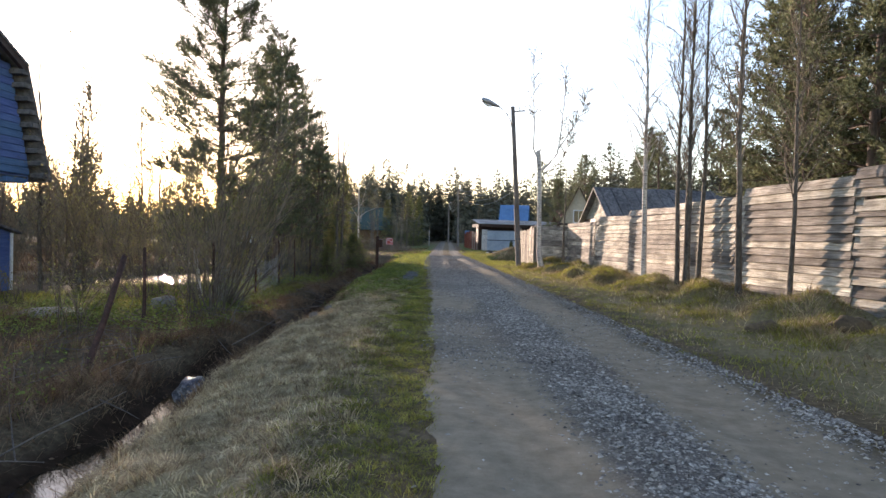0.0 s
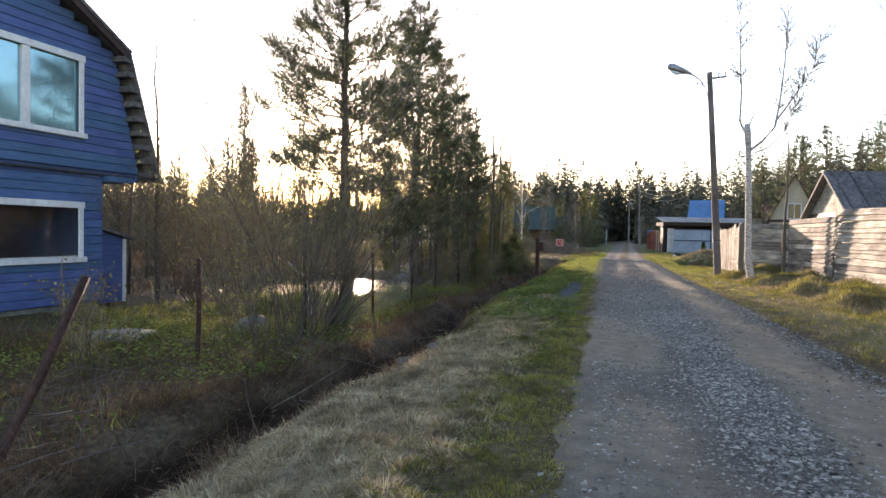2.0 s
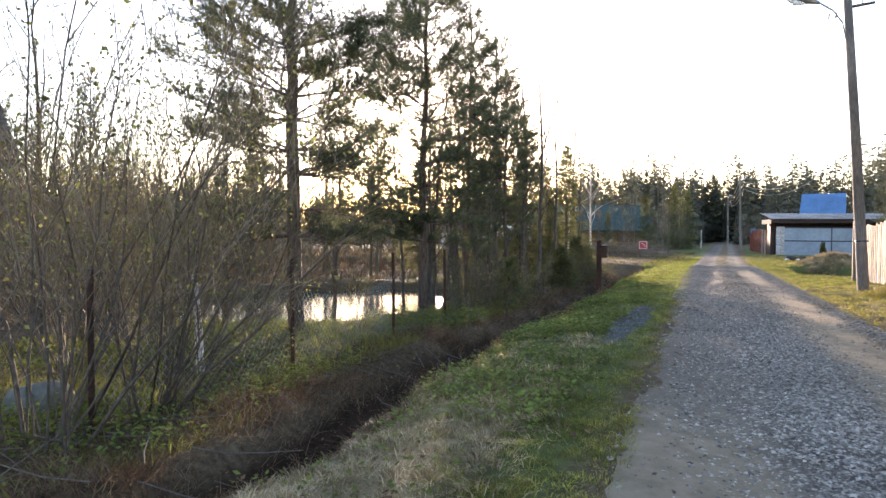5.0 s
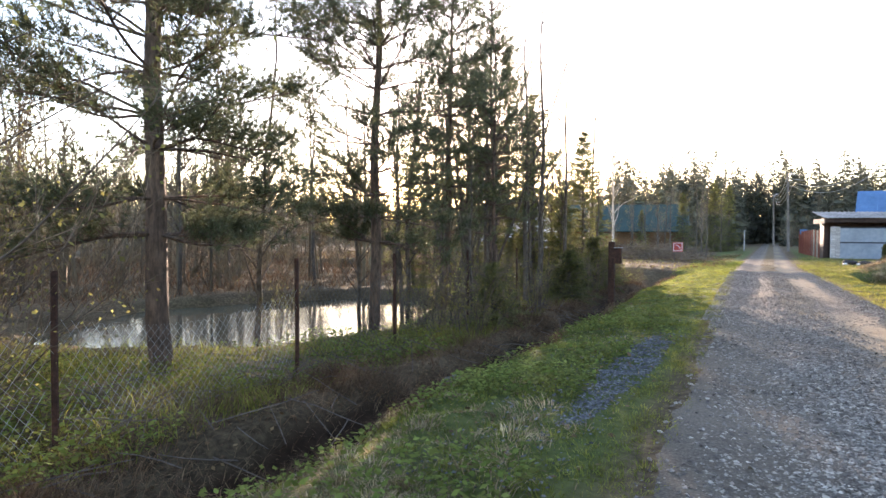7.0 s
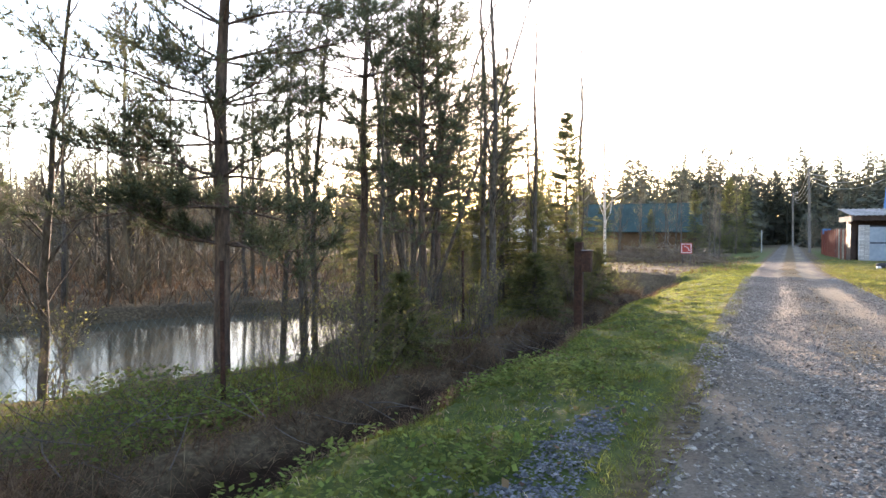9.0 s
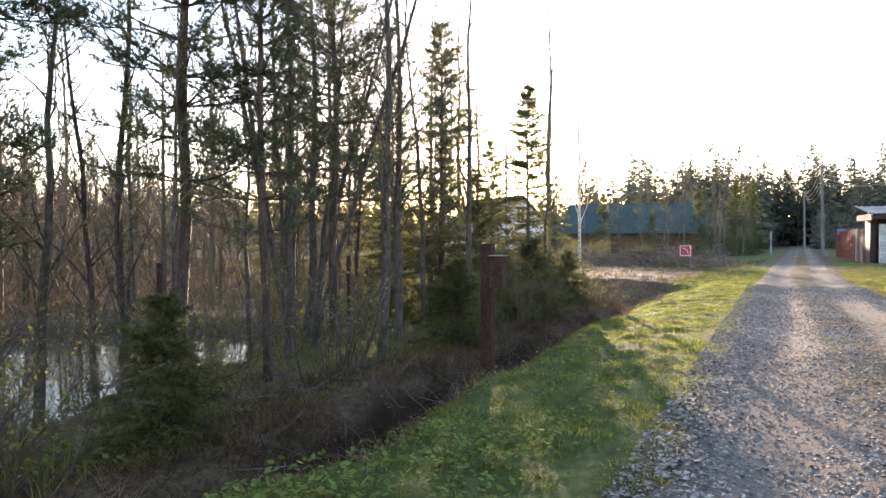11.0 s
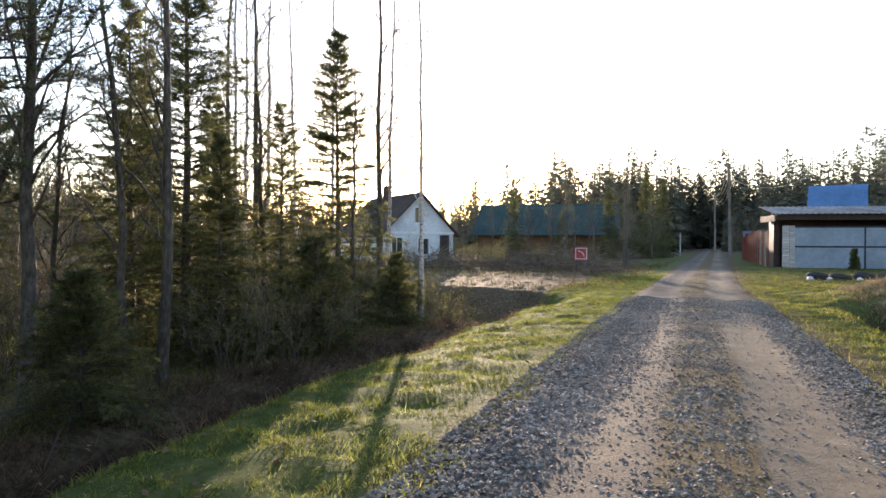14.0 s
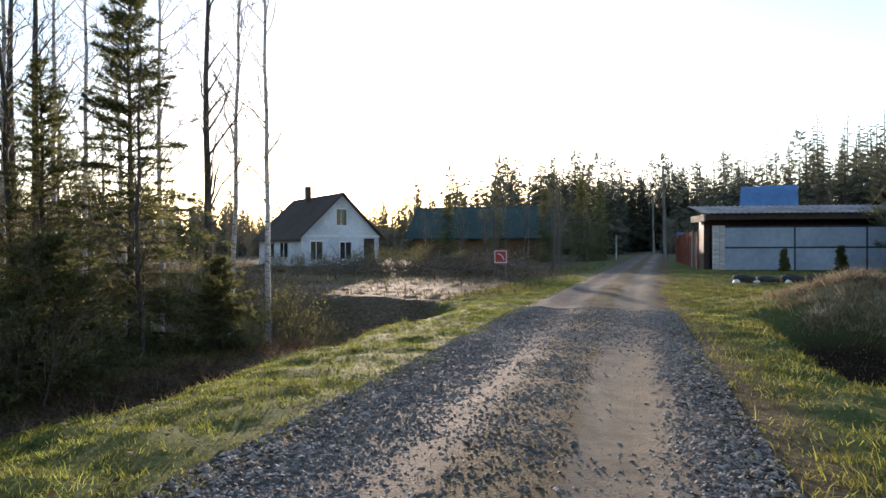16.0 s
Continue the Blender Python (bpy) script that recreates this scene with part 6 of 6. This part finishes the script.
tussocks("worn_verge_tufts", 3800, 2.0, 16.0, 236, lambda y: (road_left(y) - 1.1, road_left(y) + 0.10), lambda x, y: ss(1.1, 0.6, road_left(y) - x) * (0.4 + 0.6 * clump(x, y, 2.6)), 26, 0.07, 0.06, 0.005, M_YGRASS, "low yellowing tufts along the lane's edge")
tussocks("lane_edge_tufts", 1700, 2.0, 32.0, 237, lambda y: (road_left(y) - 0.22, road_left(y) + 0.12), lambda x, y: 0.3 + 0.7 * clump(x, y, 3.1), 16, 0.055, 0.05, 0.005, M_YGRASS, "sparse low tufts creeping onto the lane's edge")
tussocks("green_verge_tufts", 5200, 3.0, 50.0, 232, left_verge, lambda x, y: np.maximum(ss(0.9, 0.4, road_left(y) - x) * (0.3 + 0.3 * ss(10, 14, y)), ss(11, 17, y)) * ss(0.0, 0.15, road_left(y) - x) * spill(x, y), 26, 0.075, 0.075, 0.0055, M_GRASS, "small tufts of fresh grass on the verge")
# ragged fringe hanging over the ditch
rng, x, y = sow(52000, 2.0, 40.0, 203, lambda y: (ditch_mid(y) + 0.12, ditch_mid(y) + 0.72))
x, y = keep(rng, (0.25 + 0.75 * clump(x, y, 3.1)) * ss(0.22, 0.5, x - ditch_mid(y)) * (0.35 + 0.65 * ss(6, 9, y)), x, y)
blades("ditch_fringe", rng, x, y, 0.16 + 0.14 * clump(x, y, 2.4), 0.006, 1.1, M_BROWNGRASS, "ragged dry grass along the ditch edge", kink=0.45)
rng, x, y = sow(85000, 2.0, 41.0, 204, lambda y: (ditch_mid(y) - 1.5, ditch_mid(y) - 0.12))
x, y = keep(rng, (0.2 + 0.8 * clump(x, y, 2.1)) * ss(0.2 + 0.25 * ss(8, 5, y), 0.5 + 0.25 * ss(8, 5, y), ditch_mid(y) - x), x, y)
blades("brown_bank_grass", rng, x, y, 0.22 + 0.14 * clump(x, y, 1.4), 0.006, 1.3, M_BROWNGRASS, "brown dead grass drooping down the far bank", kink=0.4)
# rough growth beyond the ditch
rng, x, y = sow(110000, 3.0, 42.0, 205, lambda y: (ditch_mid(y) - 7.0, ditch_mid(y) - 0.8))
e = np.sqrt(((x + 10.4) / 3.7) ** 2 + ((y - 25.2) / 5.3) ** 2)
p = (0.15 + 0.85 * clump(x, y, 1.5)) * ss(0.98, 1.1, e)
x, y = keep(rng, p, x, y)
g = (np.random.RandomState(1).uniform(0, 1, len(x)) < (0.25 + 0.5 * clump(x + 3, y, 1.1)) * (0.3 + 0.7 * ss(9, 13, y)))
o = ~g & (y > 13)
blades("tall_yellow_grass", rng, x[o], y[o], 0.16 + 0.22 * clump(x[o], y[o], 1.2), 0.0055, 1.0, M_YGRASS, "tall yellowing grass on the pond side of the ditch")
g = g | o
blades("rough_dry_grass", rng, x[~g], y[~g], 0.20 + 0.26 * clump(x[~g], y[~g], 1.2), 0.007, 0.9, M_BROWNGRASS, "tall dry grass beyond the ditch")
g = g & ~o
blades("rough_green_grass", rng, x[g], y[g], 0.14 + 0.14 * clump(x[g], y[g], 1.2), 0.008, 0.8, M_GRASS, "rough green grass beyond the ditch")
# right-hand verge
rng, x, y = sow(110000, 4.0, 60.0, 206, lambda y: (road_right(y) - 0.15, np.where(y < 27, fence_x(y) - 0.05, road_right(y) + 6.0)))
f = x - road_right(y)
p = ss(-0.2, 0.5, f) * (0.3 + 0.7 * clump(x, y, 2.0))
x, y = keep(rng, p, x, y)
dryp = (0.62 - 0.42 * ss(27, 33, y)) * (0.5 + 0.8 * clump(x, y + 4, 1.4)) + 0.9 * np.exp(-((x - 3.9) / 1.4) ** 2 - ((y - 42.6) / 1.7) ** 2)
g = np.random.RandomState(2).uniform(0, 1, len(x)) > dryp
blades("right_green_grass", rng, x[g], y[g], 0.06 + 0.08 * clump(x[g], y[g], 2.5), 0.0075, 0.8, M_YGRASS, "short yellowing grass on the verge")
blades("right_dry_grass", rng, x[~g], y[~g], 0.08 + 0.14 * clump(x[~g], y[~g], 1.7) * ss(0.5, 1.6, x[~g] - road_right(y[~g])), 0.008, 1.15, M_DRY, "tufts of dry grass on the verge", kink=0.45)
rng, x, y = sow(48000, 27.0, 47.0, 221, lambda y: (road_right(y) - 0.05, road_right(y) + 3.4))
f = x - road_right(y)
x, y = keep(rng, ss(-0.05, 0.3, f) * (0.45 + 0.55 * clump(x, y, 2.3)) * (1 - np.exp(-((x - 3.9) / 1.4) ** 2 - ((y - 42.6) / 1.7) ** 2)), x, y)
blades("right_lush_grass", rng, x, y, 0.035 + 0.06 * clump(x, y, 2.9) ** 1.5, 0.007, 0.9, M_GRASS, "fresh green grass by the hollow")
tussocks("right_verge_tufts", 3400, 8.0, 50.0, 233, lambda y: (road_right(y) + 0.05, np.where(y < 27, road_right(y) + 1.6, road_right(y) + 3.6)), lambda x, y: (0.35 + 0.65 * ss(20, 30, y)) * (1 - np.exp(-((x - 3.15) / 0.8) ** 4 - ((y - 38.7) / 2.2) ** 4)) * (1 - np.exp(-((x - 3.9) / 1.3) ** 2 - ((y - 42.6) / 1.6) ** 2)), 26, 0.08, 0.08, 0.0055, M_YGRASS, "small tufts of yellowing grass on the verge")
tussocks("mound_tussocks", 420, 40.9, 44.6, 235, lambda y: (y * 0 + 2.6, y * 0 + 5.6), lambda x, y: np.exp(-((x - 3.9) / 1.4) ** 4 - ((y - 42.6) / 1.6) ** 4), 55, 0.18, 0.24, 0.009, M_DRY, "tan tussocks of dead grass on the mound by the hollow")
# rough ground before the white house
rng, x, y = sow(34000, 43.0, 66.0, 213, lambda y: (y * 0 - 32.0, road_left(y) - 0.6))
e = ((x + 7.0) / 4.0) ** 2 + ((y - 46.4) / 0.9) ** 2
x, y = keep(rng, (0.2 + 0.8 * clump(x, y, 0.9)) * ss(0.8, 1.2, e), x, y)
g = np.random.RandomState(3).uniform(0, 1, len(x)) < 0.4
blades("yard_green_grass", rng, x[g], y[g], 0.12 + 0.10 * clump(x[g], y[g], 1.0), 0.018, 0.8, M_YGRASS, "rough yellowing grass in the yard")
blades("yard_dry_grass", rng, x[~g], y[~g], 0.16 + 0.2 * clump(x[~g], y[~g], 0.8), 0.018, 0.9, M_BROWNGRASS, "rough dead grass in the yard")
for i in range(20):
    rngl = np.random.RandomState(300 + i)
    plant("hedge_bush", WILLOW_C, "low brown bush in the ragged hedge", "bush", "hedge before the white house", -24 + 0.72 * i + rngl.normal(0, 0.3), 54.5 + 0.05 * i + rngl.normal(0, 0.8), rngl.uniform(0, 360), rngl.uniform(0.6, 0.95))
# tall dry tufts on the rough bank under the fence
rng, x, y = sow(60000, 5.0, 28.0, 212, lambda y: (road_right(y) + 0.38 * (fence_x(y) - road_right(y)), fence_x(y) - 0.08))
x, y = keep(rng, clump(x, y, 2.6) ** 1.6, x, y)
blades("bank_tufts", rng, x, y, 0.12 + 0.12 * clump(x, y, 1.9), 0.008, 1.2, M_YGRASS, "yellow-green tufts of grass on the bank under the fence", kink=0.45)
tussocks("bank_tussocks", 900, 5.0, 28.0, 234, lambda y: (road_right(y) + 0.45 * (fence_x(y) - road_right(y)), fence_x(y) - 0.1), clump, 55, 0.18, 0.21, 0.009, M_DRY, "large golden tussocks of dead grass under the fence")
# coarse growth beyond the pond
rng, x, y = sow(30000, 4.0, 48.0, 211, lambda y: (y * 0 - 42.0, y * 0 - 12.0))
e = np.sqrt(((x + 10.4) / 3.7) ** 2 + ((y - 25.2) / 5.3) ** 2)
x, y = keep(rng, ss(1.0, 1.1, e) * ss(0, 1, np.maximum(-18.5 - x, y - 16.5)), x, y)
blades("far_rough_grass", rng, x, y, 0.35 + 0.3 * clump(x, y, 0.6), 0.022, 0.8, M_BROWNGRASS, "coarse dead grass beyond the pond")
# worn strip between the wheel tracks
rng, x, y = sow(60000, 20.0, 60.0, 207, lambda y: (road_left(y) + 0.36 * (road_right(y) - road_left(y)), road_left(y) + 0.60 * (road_right(y) - road_left(y))))
x, y = keep(rng, 0.8 * clump(x, y, 2.4) * ss(20, 30, y), x, y)
blades("road_middle_grass", rng, x, y, 0.03 + 0.02 * clump(x, y, 2), 0.006, 1.2, M_BROWNGRASS, "thin worn grass along the middle of the track")


def herb_leaves(name, rng, x, y, size, lift, material, label, category):
    n = len(x)
    c = np.stack([x, y, height(x, y) + lift * rng.uniform(0.1, 1, n)], 1)
    a = rng.uniform(0, 6.283, n)
    tilt = rng.uniform(-0.5, 0.6, n)
    w = np.stack([np.cos(a) * np.cos(tilt), np.sin(a) * np.cos(tilt), np.sin(tilt)], 1)
    s = np.stack([-np.sin(a), np.cos(a), rng.normal(0, 0.25, n)], 1)
    ln = (size * rng.uniform(0.6, 1.3, n))[:, None]
    v = np.stack([c, c + w * ln * 0.45 + s * ln * 0.36, c + w * ln, c + w * ln * 0.45 - s * ln * 0.36], 1)
    b = Buf()
    b.add(v, None, np.arange(n * 4).reshape(-1, 4))
    return tagged(part(name, b, material), label, category, kind="stuff")


rng, x, y = sow(60000, 12.5, 30.0, 208, lambda y: (ditch_mid(y) + 0.5, road_left(y) - 0.45))
x, y = keep(rng, 0.62 * clump(x, y, 1.7) ** 1.4 * ss(13, 17, y) * ss(29, 23, y) * spill(x, y), x, y)
herb_leaves("ground_elder", rng, x, y, 0.045, 0.13, M_HERB, "patch of fresh green herbs on the verge", "herbs")
rng, x, y = sow(60000, 5.0, 26.0, 209, lambda y: (ditch_mid(y) - 5.5, ditch_mid(y) - 0.9))
e = np.sqrt(((x + 10.4) / 3.7) ** 2 + ((y - 25.2) / 5.3) ** 2)
x, y = keep(rng, clump(x, y, 1.3) * ss(0.98, 1.1, e) * (0.12 + 0.88 * ss(9, 13, y)), x, y)
herb_leaves("bank_herbs", rng, x, y, 0.055, 0.22, M_HERB, "low green herbs beyond the ditch", "herbs")
rng, x, y = sow(22000, 3.0, 40.0, 210, lambda y: (ditch_mid(y) - 5.0, road_left(y) - 0.2))
x, y = keep(rng, 0.2 + 0.8 * ss(0.2, -0.6, x - ditch_mid(y)), x, y)
herb_leaves("leaf_litter", rng, x, y, 0.05, 0.03, M_LITTER, "brown fallen leaves", "leaves")


def gravel(name, n, y0, y1, seed, smin, smax, pfun, xfun, label):
    rng, x, y = sow(n, y0, y1, seed, xfun)
    x, y = keep(rng, pfun(x, y), x, y)
    n = len(x)
    s = smin + (smax - smin) * rng.uniform(0, 1, n) ** 2.2
    octa = np.array([(1, 0, 0), (0, 1, 0), (-1, 0, 0), (0, -1, 0), (0, 0, 0.5), (0, 0, -0.5)], float)
    v = octa[None] * s[:, None, None] * rng.uniform(0.6, 1.2, (n, 6, 1))
    a = rng.uniform(0, 6.283, n)
    c, sn = np.cos(a)[:, None], np.sin(a)[:, None]
    t = rng.normal(0, 0.35, (n, 1))
    vx, vy, vz = v[..., 0] * c - v[..., 1] * sn, v[..., 0] * sn + v[..., 1] * c, v[..., 2] + t * v[..., 0]
    w = np.stack([vx + x[:, None], vy + y[:, None], vz + (height(x, y) + 0.010 - s * 0.15)[:, None]], -1)
    f = np.array([(0, 1, 4), (1, 2, 4), (2, 3, 4), (3, 0, 4)])
    b = Buf()
    b.add(w, (np.arange(n)[:, None, None] * 6 + f[None]).reshape(-1, 3))
    return tagged(part(name, b, M_STONE), label, "gravel", kind="stuff")


def road_u(x, y):
    return (x - road_left(y)) / (road_right(y) - road_left(y))


def p_gravel(x, y):
    u = road_u(x, y)
    track = tracks(u, y)
    return (1 - 0.85 * ss(0.14, 0.05, u) * ss(27, 20, y)) * np.clip(1.05 - 1.05 * track * (0.85 + 0.4 * wav(x * 0.4, y * 0.4, 1.6)), 0.02, 1) * (0.4 + 0.6 * np.maximum(clump(x, y, 3.3), ss(25, 30, y) * ss(0.36, 0.26, u)))


gravel("road_gravel", 125000, 2.5, 25.0, 301, 0.008, 0.028, p_gravel, lambda y: (road_left(y), road_right(y) + 0.1), "loose grey crushed stone on the track")
gravel("far_road_gravel", 130000, 25.0, 41.0, 302, 0.009, 0.027, p_gravel, lambda y: (road_left(y) - 0.15, road_right(y) + 0.1), "loose grey crushed stone further along the track")
gravel("strip_gravel", 52000, 2.5, 22.0, 304, 0.011, 0.036, lambda x, y: np.exp(-((road_u(x, y) - 0.49) / 0.11) ** 4), lambda y: (road_left(y) + 0.9, road_left(y) + 2.3), "coarse grey stone between the wheel ruts")
gravel("middle_gravel", 36000, 13.0, 27.0, 305, 0.010, 0.032, lambda x, y: np.exp(-((road_u(x, y) - 0.45) / 0.24) ** 4) * ss(13, 15, y) * ss(27, 24, y), lambda y: (road_left(y) + 0.3, road_right(y) - 0.5), "coarse bluish-grey stone spread over the track")
gravel("verge_gravel", 15000, 17.5, 23.7, 303, 0.008, 0.024, lambda x, y: 1 - spill(x, y) * 0.93, lambda y: (-1.75 - 0.03 * (y - 20), -0.80 - 0.03 * (y - 20)), "spilled patch of bluish crushed stone on the verge")
bpy.data.objects["verge_gravel"].data.materials[0] = M_BLUESTONE
